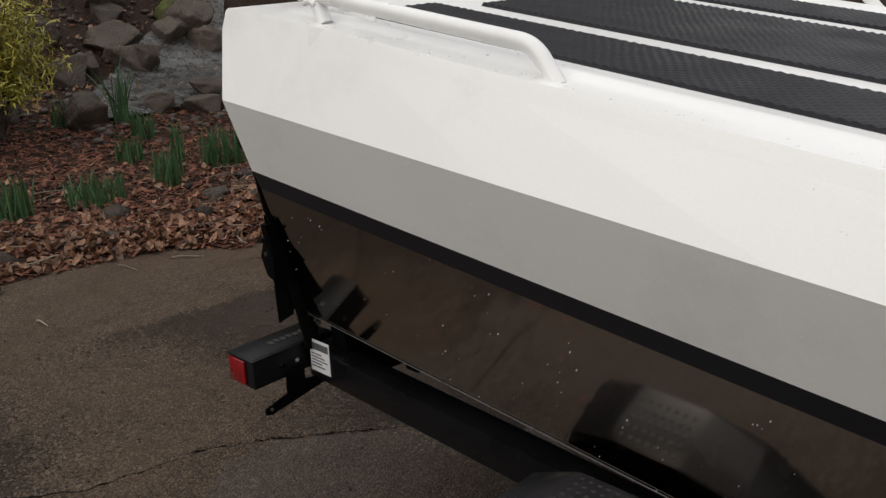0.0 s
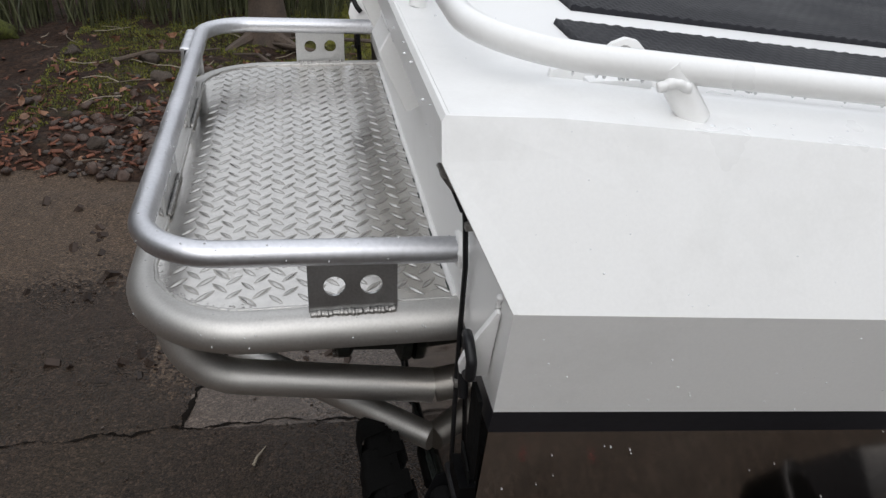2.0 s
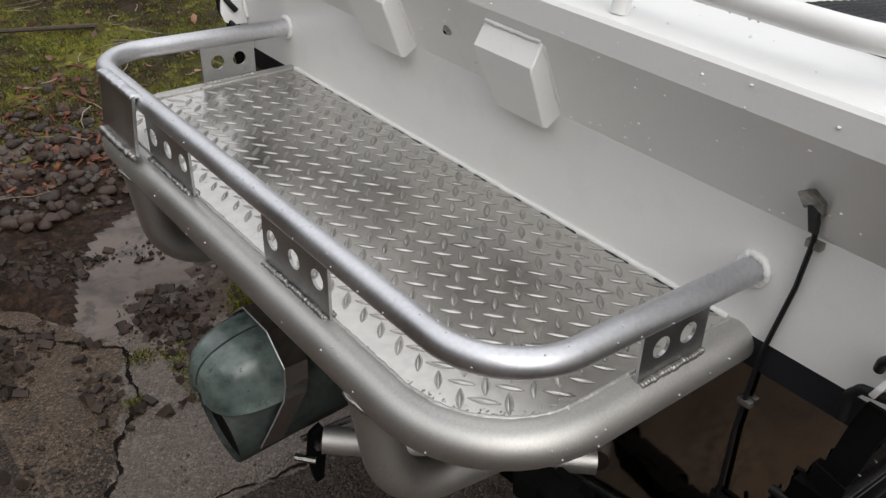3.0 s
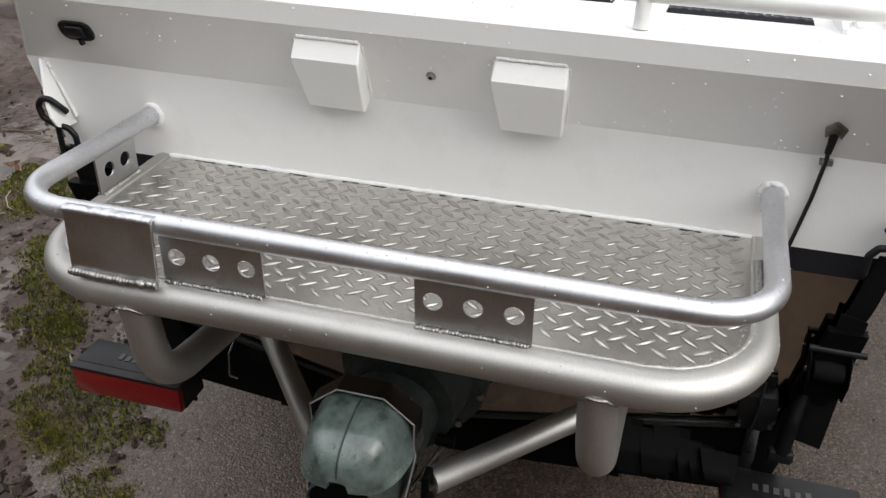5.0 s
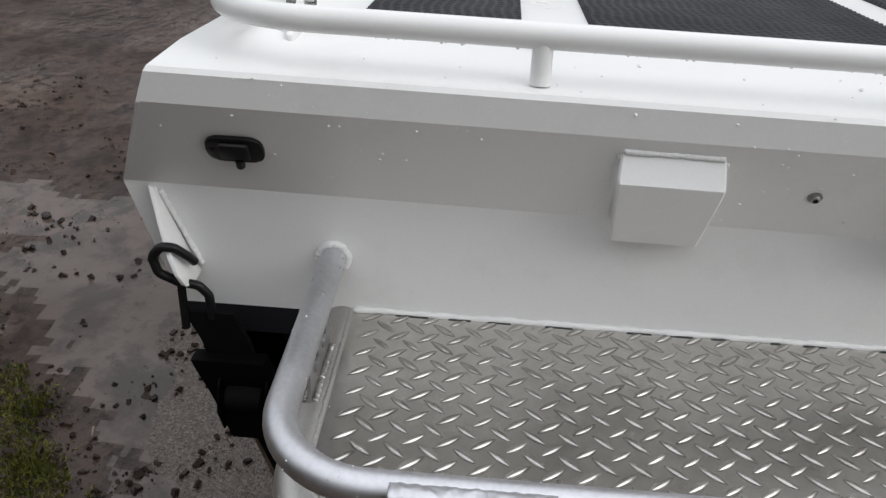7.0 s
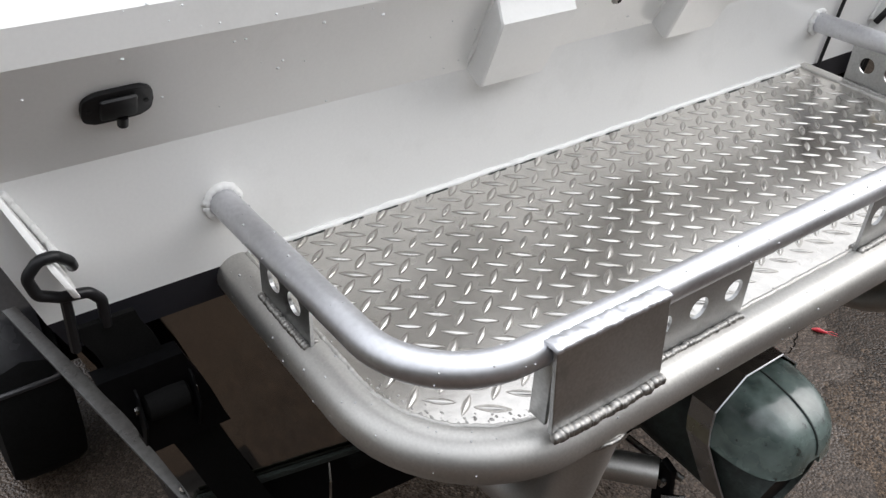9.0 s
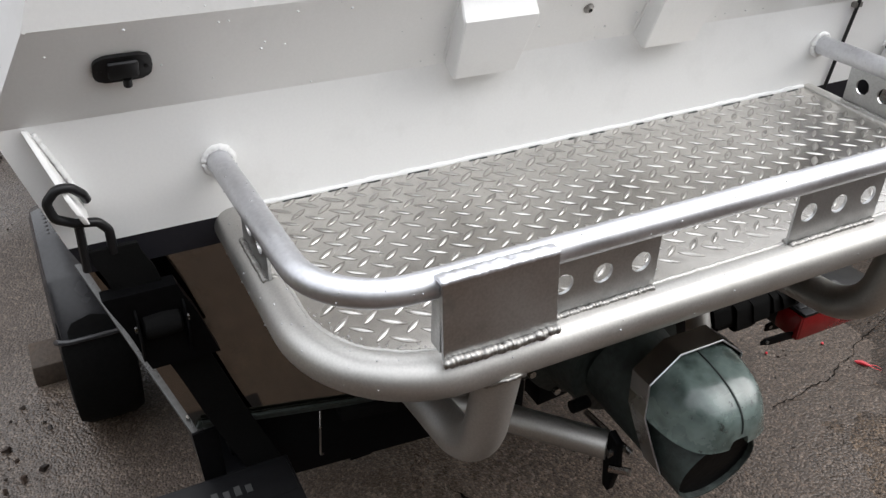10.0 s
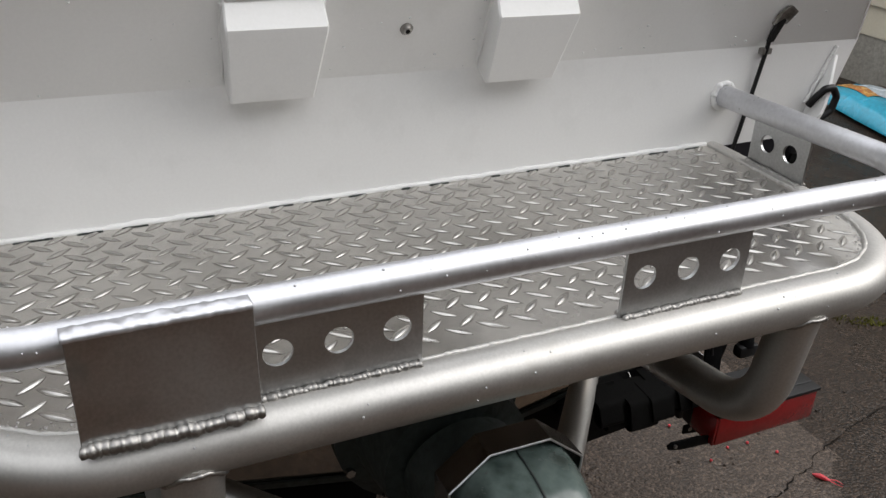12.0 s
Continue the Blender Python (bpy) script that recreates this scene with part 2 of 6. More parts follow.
DRIVE = ground_material("aggregate_drive", [((0.064, 0.043, 0.029), 1.6, 0.30, 0.70), ((0.015, 0.010, 0.007), 2.4, 0.48, 0.64), ((0.075, 0.047, 0.027), 0.9, 0.50, 0.70)], 0.75, (70, 0.6, 0.005), (1.3, 0.40, 0.60, 0.32))
SOIL = ground_material("soil", [((0.022, 0.013, 0.009), 2.0, 0.30, 0.70), ((0.055, 0.034, 0.023), 26, 0.55, 0.75), ((0.008, 0.005, 0.0035), 12, 0.52, 0.70), ((0.035, 0.038, 0.010), 1.1, 0.58, 0.72)],
                       0.9, (40, 0.9, 0.02), (2.0, 0.35, 0.55, 0.6))
MUD = ground_material("wet_mud", [((0.112, 0.080, 0.064), 1.8, 0.30, 0.70), ((0.034, 0.022, 0.016), 3.2, 0.50, 0.60), ((0.034, 0.023, 0.016), 9, 0.54, 0.62), ((0.045, 0.045, 0.014), 2.3, 0.64, 0.74)],
                      0.55, (9, 0.5, 0.02), (1.2, 0.42, 0.6, 0.20))
YARD = ground_material("mossy_yard", [((0.052, 0.037, 0.024), 2.0, 0.30, 0.70), ((0.015, 0.010, 0.006), 7, 0.50, 0.62), ((0.13, 0.13, 0.022), 1.3, 0.46, 0.62), ((0.030, 0.020, 0.012), 11, 0.50, 0.62), ((0.22, 0.22, 0.034), 5.0, 0.56, 0.68)],
                       0.9, (30, 1.0, 0.02), (2.0, 0.35, 0.55, 0.7))
CRACK_SOIL = ground_material("crack_soil", [((0.007, 0.005, 0.0035), 9.0, 0.30, 0.70), ((0.016, 0.016, 0.006), 5.0, 0.58, 0.70)], 0.9, (40, 0.9, 0.01), (2.0, 0.35, 0.55, 0.7))


DRIVE_PALE = ground_material("pale_drive", [((0.058, 0.041, 0.030), 1.6, 0.30, 0.70), ((0.022, 0.015, 0.010), 2.6, 0.48, 0.66), ((0.060, 0.050, 0.020), 1.7, 0.60, 0.72)], 0.66, (70, 0.6, 0.005), (1.3, 0.36, 0.58, 0.26))


def aggregate(m, pitch, dark, light, amount, relief):
    """Small stones of many shades set into a ground material."""
    nd, ln = m.node_tree.nodes, m.node_tree.links
    b = nd["Principled BSDF"]
    co = nd.new("ShaderNodeTexCoord")
    old = b.inputs["Base Color"].links[0].from_socket
    for scale, part_ in ((1.0 / pitch, amount), (2.3 / pitch, amount * 0.7)):
        vo, sep = nd.new("ShaderNodeTexVoronoi"), nd.new("ShaderNodeSeparateColor")
        vo.inputs["Scale"].default_value = scale
        ln.new(co.outputs["Object"], vo.inputs["Vector"])
        ln.new(vo.outputs["Color"], sep.inputs[0])
        cr = nd.new("ShaderNodeValToRGB")
        cr.color_ramp.elements[0].position, cr.color_ramp.elements[0].color = 0.15, (*dark, 1)
        cr.color_ramp.elements[1].position, cr.color_ramp.elements[1].color = 1.0, (*light, 1)
        mid = cr.color_ramp.elements.new(0.78)
        mid.color = (*[a * 0.65 + c * 0.35 for a, c in zip(dark, light)], 1)
        ln.new(sep.outputs[0], cr.inputs[0])
        mix = nd.new("ShaderNodeMix")
        mix.data_type = "RGBA"
        mix.inputs["Factor"].default_value = part_
        ln.new(old, mix.inputs["A"])
        ln.new(cr.outputs[0], mix.inputs["B"])
        old = mix.outputs["Result"]
    ln.new(old, b.inputs["Base Color"])
    bp = nd.new("ShaderNodeBump")
    bp.invert = True
    bp.inputs["Strength"].default_value, bp.inputs["Distance"].default_value = 0.8, relief
    vo = nd.new("ShaderNodeTexVoronoi")
    vo.inputs["Scale"].default_value = 1.0 / pitch
    ln.new(co.outputs["Object"], vo.inputs["Vector"])
    ln.new(vo.outputs["Distance"], bp.inputs["Height"])
    ln.new(b.inputs["Normal"].links[0].from_socket, bp.inputs["Normal"])
    ln.new(bp.outputs[0], b.inputs["Normal"])


aggregate(DRIVE, 0.0075, (0.008, 0.005, 0.0035), (0.26, 0.18, 0.118), 0.54, 0.0045)
DRIVE_PALER = ground_material("paler_drive", [((0.088, 0.064, 0.048), 1.6, 0.30, 0.70), ((0.048, 0.034, 0.025), 2.6, 0.50, 0.66), ((0.085, 0.078, 0.030), 1.7, 0.62, 0.74), ((0.12, 0.092, 0.073), 5.0, 0.56, 0.70)], 0.60, (70, 0.6, 0.005), (1.3, 0.36, 0.58, 0.24))
aggregate(DRIVE_PALER, 0.0075, (0.016, 0.011, 0.008), (0.31, 0.24, 0.19), 0.42, 0.0035)
DRIVE_WET = ground_material("wet_drive", [((0.024, 0.015, 0.010), 1.6, 0.30, 0.70), ((0.007, 0.0045, 0.003), 2.4, 0.46, 0.62), ((0.030, 0.022, 0.011), 0.9, 0.52, 0.70)], 0.60, (70, 0.6, 0.005), (1.6, 0.40, 0.60, 0.22))
aggregate(DRIVE_WET, 0.0075, (0.004, 0.003, 0.002), (0.13, 0.088, 0.062), 0.50, 0.0045)
DIRT = ground_material("littered_dirt", [((0.072, 0.047, 0.036), 1.8, 0.30, 0.70), ((0.024, 0.014, 0.010), 4.5, 0.48, 0.60), ((0.10, 0.072, 0.058), 1.1, 0.54, 0.66), ((0.020, 0.012, 0.009), 17, 0.52, 0.62)], 0.7, (14, 0.9, 0.03), (1.2, 0.42, 0.6, 0.3))
aggregate(DRIVE_PALE, 0.0075, (0.011, 0.007, 0.005), (0.23, 0.170, 0.128), 0.48, 0.0035)
aggregate(SOIL, 0.03, (0.008, 0.005, 0.004), (0.085, 0.048, 0.030), 0.45, 0.010)
for m_, level in ((DRIVE, 0.26), (DRIVE_WET, 0.22), (DRIVE_PALER, 0.5), (DIRT, 0.25), (DRIVE_PALE, 0.36), (SOIL, 0.15), (MUD, 0.5), (CRACK_SOIL, 0.1), (YARD, 0.12)):
    m_.node_tree.nodes["Principled BSDF"].inputs["Specular IOR Level"].default_value = level


# ---- mesh helpers ----
def part(name, bm, mtl, parent=None, label="", smooth=True):
    """Link a bmesh as one mesh object under a thing or a part."""
    me = bpy.data.meshes.new(name)
    bmesh.ops.recalc_face_normals(bm, faces=bm.faces[:])
    bm.to_mesh(me)
    bm.free()
    me.materials.append(mtl)
    if smooth:
        me.shade_smooth()
        me.set_sharp_from_angle(angle=radians(85 if "weld" in name else 38))
    ob = new(name, me)
    ob.parent = parent
    if label:
        tagged(ob, label)
    return ob


def thing(name, label, category, group="", kind="", at=(0, 0, 0)):
    ob = new(name)
    ob.empty_display_size = 0.1
    ob.location = at
    return tagged(ob, label, category, group, kind)


def fillet(points, radius, steps=8):
    """Round the inner corners of a polyline."""
    pts = [Vector(p) for p in points]
    out = [pts[0]]
    for a, c, b in zip(pts, pts[1:], pts[2:]):
        u, v = (a - c).normalized(), (b - c).normalized()
        half = u.angle(v) / 2
        d = min(radius / math.tan(half), (a - c).length * 0.98, (b - c).length * 0.98)
        r = d * math.tan(half)
        mid = c + (u + v).normalized() * (r / math.sin(half))
        s, e = c + u * d - mid, c + v * d - mid
        total = s.angle(e)
        axis = s.cross(e).normalized()
        for i in range(steps + 1):
            out.append(mid + Matrix.Rotation(total * i / steps, 3, axis) @ s)
    out.append(pts[-1])
    return out


def add_tube(bm, points, radius, sides=20, cap=True):
    pts = [Vector(p) for p in points]
    rings, up = [], None
    for i, p in enumerate(pts):
        a = pts[i] - pts[i - 1] if i else pts[1] - pts[0]
        b = pts[i + 1] - pts[i] if i + 1 < len(pts) else a
        d = (a.normalized() + b.normalized()).normalized()
        if up is None:
            up = d.orthogonal().normalized()
        up = (up - d * up.dot(d)).normalized()
        side = d.cross(up)
        r = radius[i] if isinstance(radius, (list, tuple)) else radius
        rings.append([bm.verts.new(p + (up * math.cos(k * math.tau / sides) + side * math.sin(k * math.tau / sides)) * r) for k in range(sides)])
    for r0, r1 in zip(rings, rings[1:]):
        for k in range(sides):
            bm.faces.new((r0[k], r0[(k + 1) % sides], r1[(k + 1) % sides], r1[k]))
    if cap:
        bm.faces.new(rings[0][::-1])
        bm.faces.new(rings[-1])
    return bm


def tube(points, radius, sides=20, cap=True):
    return add_tube(bmesh.new(), points, radius, sides, cap)


def add_box(bm, lo, hi, bevel=0.0, m=None):
    lo, hi = Vector(lo), Vector(hi)
    geo = bmesh.ops.create_cube(bm, size=1.0, matrix=Matrix.Translation((lo + hi) / 2) @ Matrix.Diagonal((*(hi - lo), 1)))
    vs = geo["verts"]
    if bevel:
        es = list({e for v in vs for e in v.link_edges})
        r = bmesh.ops.bevel(bm, geom=es, offset=bevel, segments=2, affect="EDGES", profile=0.5)
        vs = list({v for f in r["faces"] for v in f.verts} | {v for v in vs if v.is_valid})
    if m is not None:
        bmesh.ops.transform(bm, matrix=m, verts=vs)
    return bm


def box(lo, hi, bevel=0.0, m=None):
    return add_box(bmesh.new(), lo, hi, bevel, m)


def prism(outline, offset, bevel=0.0):
    """A flat outline of 3D points, pushed out by offset."""
    bm = bmesh.new()
    o = Vector(offset)
    a = [bm.verts.new(p) for p in outline]
    b = [bm.verts.new(Vector(p) + o) for p in outline]
    bm.faces.new(a[::-1])
    bm.faces.new(b)
    n = len(a)
    for i in range(n):
        bm.faces.new((a[i], a[(i + 1) % n], b[(i + 1) % n], b[i]))
    if bevel:
        bmesh.ops.bevel(bm, geom=bm.edges[:], offset=bevel, segments=2, affect="EDGES", profile=0.5)
    return bm


def holed_plate(width, height, holes, radius, thick, sides=20, corner=0.008):
    """A plate in the xz plane with round holes through it; y from 0 to thick. Each hole sits in a cell of its own."""
    bm = bmesh.new()
    edges = [0] + [(a[0] + b[0]) / 2 for a, b in zip(holes, holes[1:])] + [width]
    for y in (0.0, thick):
        for i, (hx, hz) in enumerate(holes):
            x0, x1 = edges[i], edges[i + 1]
            inner, outer = [], []
            for k in range(sides):
                a = math.tau * (k + 0.5) / sides
                c, s = math.cos(a), math.sin(a)
                inner.append((hx + radius * c, y, hz + radius * s))
                tx = ((x1 - hx) if c > 0 else (x0 - hx)) / c
                tz = ((height - hz) if s > 0 else -hz) / s
                t = min(tx, tz)
                outer.append([hx + t * c, y, hz + t * s])
            for cx, cz in ((x0, 0), (x1, 0), (x1, height), (x0, height)):
                k = min(range(sides), key=lambda q: (outer[q][0] - cx) ** 2 + (outer[q][2] - cz) ** 2)
                ox, oz = cx, cz
                outer[k] = [ox, y, oz]
            vi = [bm.verts.new(p) for p in inner]
            vo = [bm.verts.new(p) for p in outer]
            for k in range(sides):
                bm.faces.new((vi[k], vo[k], vo[(k + 1) % sides], vi[(k + 1) % sides]))
    bmesh.ops.remove_doubles(bm, verts=bm.verts[:], dist=1e-5)
    rim = [e for e in bm.edges if len(e.link_faces) == 1]
    front = [e for e in rim if e.verts[0].co.y < thick / 2]
    back = {(round(v.co.x, 5), round(v.co.z, 5)): v for e in rim for v in e.verts if v.co.y > thick / 2}
    for e in front:
        a, b = e.verts
        c, d = back.get((round(a.co.x, 5), round(a.co.z, 5))), back.get((round(b.co.x, 5), round(b.co.z, 5)))
        if c and d:
            bm.faces.new((a, b, d, c))
    return bm


def add_ball(bm, centre, size, rings=5, sides=7, m=None):
    """A small closed ellipsoid."""
    centre = Vector(centre)
    sx, sy, sz = size
    mm = m or Matrix.Identity(3)
    grid = []
    for i in range(1, rings):
        a = math.pi * i / rings
        grid.append([bm.verts.new(centre + mm @ Vector((sx * math.sin(a) * math.cos(math.tau * k / sides), sy * math.sin(a) * math.sin(math.tau * k / sides), sz * math.cos(a)))) for k in range(sides)])
    top, low = bm.verts.new(centre + mm @ Vector((0, 0, sz))), bm.verts.new(centre + mm @ Vector((0, 0, -sz)))
    for k in range(sides):
        n = (k + 1) % sides
        bm.faces.new((top, grid[0][k], grid[0][n]))
        bm.faces.new((low, grid[-1][n], grid[-1][k]))
        for g0, g1 in zip(grid, grid[1:]):
            bm.faces.new((g0[k], g1[k], g1[n], g0[n]))


def weld(points, size=0.0045, step=0.0062, rng=random.Random(5)):
    """A rippled weld bead along a polyline."""
    pts = [Vector(p) for p in points]
    path, radii = [], []
    for a, b in zip(pts, pts[1:]):
        n = max(1, int((b - a).length / step))
        for i in range(n):
            j = size * rng.uniform(0.86, 1.14)
            shift = Vector((rng.uniform(-1, 1), rng.uniform(-1, 1), rng.uniform(-1, 1))) * size * 0.12
            for f, k in ((0.04, 0.82), (0.28, 0.95), (0.55, 1.0), (0.82, 0.94)):
                path.append(a.lerp(b, (i + f) / n) + shift)
                radii.append(j * k)
    path.append(pts[-1])
    radii.append(size * 0.5)
    return add_tube(bmesh.new(), path, radii, 9)


def lathe(profile, axis_m, sides=28):
    """profile: (radius, along z) pairs, turned about z and set by axis_m."""
    bm = bmesh.new()
    rings = [[bm.verts.new(axis_m @ Vector((r * math.cos(math.tau * k / sides), r * math.sin(math.tau * k / sides), z))) for k in range(sides)] for r, z in profile]
    for r0, r1 in zip(rings, rings[1:]):
        for k in range(sides):
            bm.faces.new((r0[k], r0[(k + 1) % sides], r1[(k + 1) % sides], r1[k]))
    bm.faces.new(rings[0][::-1])
    bm.faces.new(rings[-1])
    return bm


# ---- ground ----
AFT_EDGE = [(-6, -3.0), (-0.5, -2.88), (0.05, -2.76), (0.35, -2.68), (0.62, -2.36), (1.1, -2.5), (1.7, -2.8), (2.1, -2.75), (2.5, -2.3), (9, -2.3)]
PORT_EDGE = [(-9, 2.6), (-1.6, 2.6), (-1.0, 2.45), (-0.7, 1.9), (-0.4, 1.42), (-0.1, 1.25), (0.4, 1.20), (1.2, 1.42), (3, 1.55), (9, 1.55)]


def beyond(x, y):
    """How far a place lies outside the drive, about; negative on it."""
    ax = np.interp(y, [p[0] for p in AFT_EDGE], [p[1] for p in AFT_EDGE])
    py = np.interp(x, [p[0] for p in PORT_EDGE], [p[1] for p in PORT_EDGE])
    return np.maximum(ax - x, y - py)


def wave(x, y, k, s):
    return np.sin(x * k + 1.3 * np.sin(y * k * 0.7 + s)) * np.cos(y * k * 0.9 + 1.7 * np.sin(x * k * 0.6 - s))


def soil_height(x, y):
    d = beyond(x, y) + 0.05 * wave(x, y, 5.0, 1.0) + 0.03 * wave(x, y, 17.0, 2.0)
    mud = np.clip((y - 0.9) / 0.3, 0, 1) * np.clip((x + 0.6) / 0.3, 0, 1)
    rise = np.clip(d * 0.30, -0.07, 0.05) * (1 - mud) + np.clip(d * 0.12, -0.07, 0.015) * mud
    # past x=-14 and y=9 the unseen slopes are added to block low sky
    bank = 0.12 * np.clip(-5.5 - x, 0, 9) + 0.33 * np.clip(-7.6 - x, 0, 4) + 0.38 * np.clip(-14 - x, 0, 30) + 0.22 * np.clip(y - 9, 0, 30)
    rough = (0.012 * wave(x, y, 9, 0.3) + 0.007 * wave(x, y, 31, 0.9)) * (1 - 0.55 * mud)
    rut = mud * np.clip((y - 1.9 - 0.3 * x) / 0.8, 0, 1) * (0.036 * wave(x, y, 4.6, 2.2) + 0.022 * wave(x, y, 12, 0.4) + 0.008 * wave(x, y, 33, 1.4))
    return GROUND + rise + bank + rut + np.where(d > 0, rough, 0.3 * rough) - 0.10 * np.clip(-d, 0, 1)


def height_sheet(name, xs, ys, fn, mtl):
    x, y = np.meshgrid(xs, ys)
    v = np.stack([x, y, fn(x, y)], -1).reshape(-1, 3)
    i = np.arange(len(ys) - 1)[:, None] * len(xs) + np.arange(len(xs) - 1)[None, :]
    q = np.stack([i, i + 1, i + 1 + len(xs), i + len(xs)], -1).reshape(-1, 4)
    me = bpy.data.meshes.new(name)
    me.from_pydata(v.tolist(), [], q.tolist())
    me.materials.append(mtl)
    me.shade_smooth()
    return new(name, me)


xs = np.concatenate([np.arange(-90, -14, 6.0), np.arange(-14, -5, 0.25), np.arange(-5, -1.2, 0.045), np.arange(-1.2, -0.3, 0.016), np.arange(-0.3, 4.5, 0.045), np.arange(4.5, 10, 0.5), np.arange(10, 91, 6.0)])
ys = np.concatenate([np.arange(-90, -8, 6.0), np.arange(-8, -2, 0.5), np.arange(-2, 1.0, 0.045), np.arange(1.0, 2.8, 0.018), np.arange(2.8, 6.5, 0.045), np.arange(6.5, 12, 0.5), np.arange(12, 91, 6.0)])
ground = height_sheet("ground", xs, ys, soil_height, SOIL)
ground.data.materials.append(MUD)
ground.data.materials.append(YARD)
ground.data.materials.append(DIRT)
cx, cy = (xs[:-1] + xs[1:]) / 2, (ys[:-1] + ys[1:]) / 2
gx, gy = np.meshgrid(cx, cy)
is_mud = (gx > -0.75 + 0.2 * wave(gx, gy, 4, 3) + 0.15 * wave(gx, gy, 13, 1) + 0.09 * wave(gx, gy, 37, 2) + 0.05 * wave(gx, gy, 90, 4)) & (gy < 2.1 + 1.6 * (gx - 0.1) + 0.4 * wave(gx, gy, 3, 1))
is_yard = (gy > 2.75 + 0.25 * wave(gx, gy, 3, 1) + 0.12 * wave(gx, gy, 11, 2)) & (gx > -0.35 + 0.2 * wave(gx, gy, 5, 3)) & (gx < 1.7 + 0.35 * wave(gx, gy, 2, 0))
t_ = np.clip((gx + 0.1) / 1.7, 0, 1)
mossy_band = 1.0 - np.abs(gy - (1.02 + 1.45 * t_)) / 0.40 + 0.45 * wave(gx, gy, 6, 2) + 0.35 * wave(gx, gy, 15, 1) + 0.3 * wave(gx, gy, 41, 3)
is_dirt = is_mud & ((mossy_band > 0.25) & (gx > -0.25) & (gx < 1.8)) | is_mud & (gx > 2.25 + 0.35 * wave(gx, gy, 2.1, 1) + 0.16 * wave(gx, gy, 7, 2) + 0.08 * wave(gx, gy, 23, 3))
ground.data.polygons.foreach_set("material_index", np.where(is_yard, 2, np.where(is_dirt, 3, is_mud)).reshape(-1).astype(np.int32))
tagged(ground, "dark wet garden soil and mud beside the drive", "ground", kind="structure")

CRACKS = [[(-2.15, 0.58), (-1.5, 0.565), (-1.13, 0.49), (-0.9, 0.5), (-0.62, 0.5), (-0.35, 0.52), (0.1, 0.46)],
          [(-0.62, 0.5), (-0.60, 0.70), (-0.53, 0.75), (-0.50, 0.88), (-0.39, 0.99), (-0.33, 1.29), (-0.46, 1.42), (-0.7, 1.75)],
          [(-1.0, -1.45), (-0.72, -1.09), (-0.645, -0.75), (-0.5, -0.51), (-0.22, -0.16), (0.2, 0.1)],
          [(0.05, -0.9), (0.07, -1.15), (0.2, -1.5), (0.25, -1.75), (0.5, -2.3)]]


def crack_depth(x, y):
    out = np.zeros_like(x)
    jx = x + 0.016 * wave(x, y, 26, 1) + 0.007 * wave(x, y, 90, 2)
    jy = y + 0.016 * wave(y, x, 24, 4) + 0.007 * wave(y, x, 80, 3)
    for n, line in enumerate(CRACKS):
        wide = (0.020, 0.022, 0.016, 0.012)[n]
        for (ax, ay), (bx, by) in zip(line, line[1:]):
            k = np.clip(((jx - ax) * (bx - ax) + (jy - ay) * (by - ay)) / ((bx - ax) ** 2 + (by - ay) ** 2), 0, 1)
            d = np.hypot(jx - ax - k * (bx - ax), jy - ay - k * (by - ay))
            w = wide * (0.75 + 0.5 * wave(x, y, 7, n))
            out = np.maximum(out, np.clip(1.6 - d / w, 0, 1) * (1, 1, 1, 0.35)[n])
    return out


def drive_height(x, y):
    return GROUND + 0.004 * wave(x, y, 2.2, 0.5) + 0.0015 * wave(x, y, 19, 0.7) - 0.007 * crack_depth(x, y)


dx = np.concatenate([np.arange(-3.3, -2.2, 0.05), np.arange(-2.2, 0.6, 0.009), np.arange(0.6, 4, 0.03), np.arange(4, 9.1, 0.3)])
dy = np.concatenate([np.arange(-6.0, -2.0, 0.08), np.arange(-2.0, 1.8, 0.010), np.arange(1.8, 3.2, 0.05)])
drive = height_sheet("road_drive", dx, dy, drive_height, DRIVE)
drive.data.materials.append(CRACK_SOIL)
gx, gy = np.meshgrid((dx[:-1] + dx[1:]) / 2, (dy[:-1] + dy[1:]) / 2)
drive.data.materials.append(DRIVE_PALE)
drive.data.materials.append(DRIVE_PALER)
drive.data.materials.append(DRIVE_WET)
slab = np.interp(gy, [-2.4, -1.55, -1.42, -1.05, -0.75, -0.51, -0.16, 0.05, 0.46, 0.5, 0.7, 0.88, 1.29, 2.0], [12.0, 8.0, 0.25, -0.30, -0.55, -0.5, -0.22, 0.1, 0.1, -0.62, -0.6, -0.5, -0.33, -0.7])
ragged = np.where(gy < -0.6, 0.16 * wave(gx, gy, 5, 1) + 0.10 * wave(gx, gy, 13, 2) + 0.06 * wave(gx, gy, 37, 3), 0.016 * wave(gx, gy, 26, 1))
scatter = np.random.default_rng(5).normal(0.0, 0.13, gx.shape)
damp = gy + 0.16 * wave(gx, gy, 3, 2) + 0.08 * wave(gx, gy, 11, 1) + scatter
pale = np.where(gx + ragged > slab, np.where(damp > -0.1, 3, 2), np.where((damp > -0.35) & (damp < np.where(gx < -0.75, 1.55, 0.85)) & (gx > -1.75 + 0.2 * damp) | (damp < -1.15), 4, 0))
drive.data.polygons.foreach_set("material_index", pale.reshape(-1).astype(np.int32))
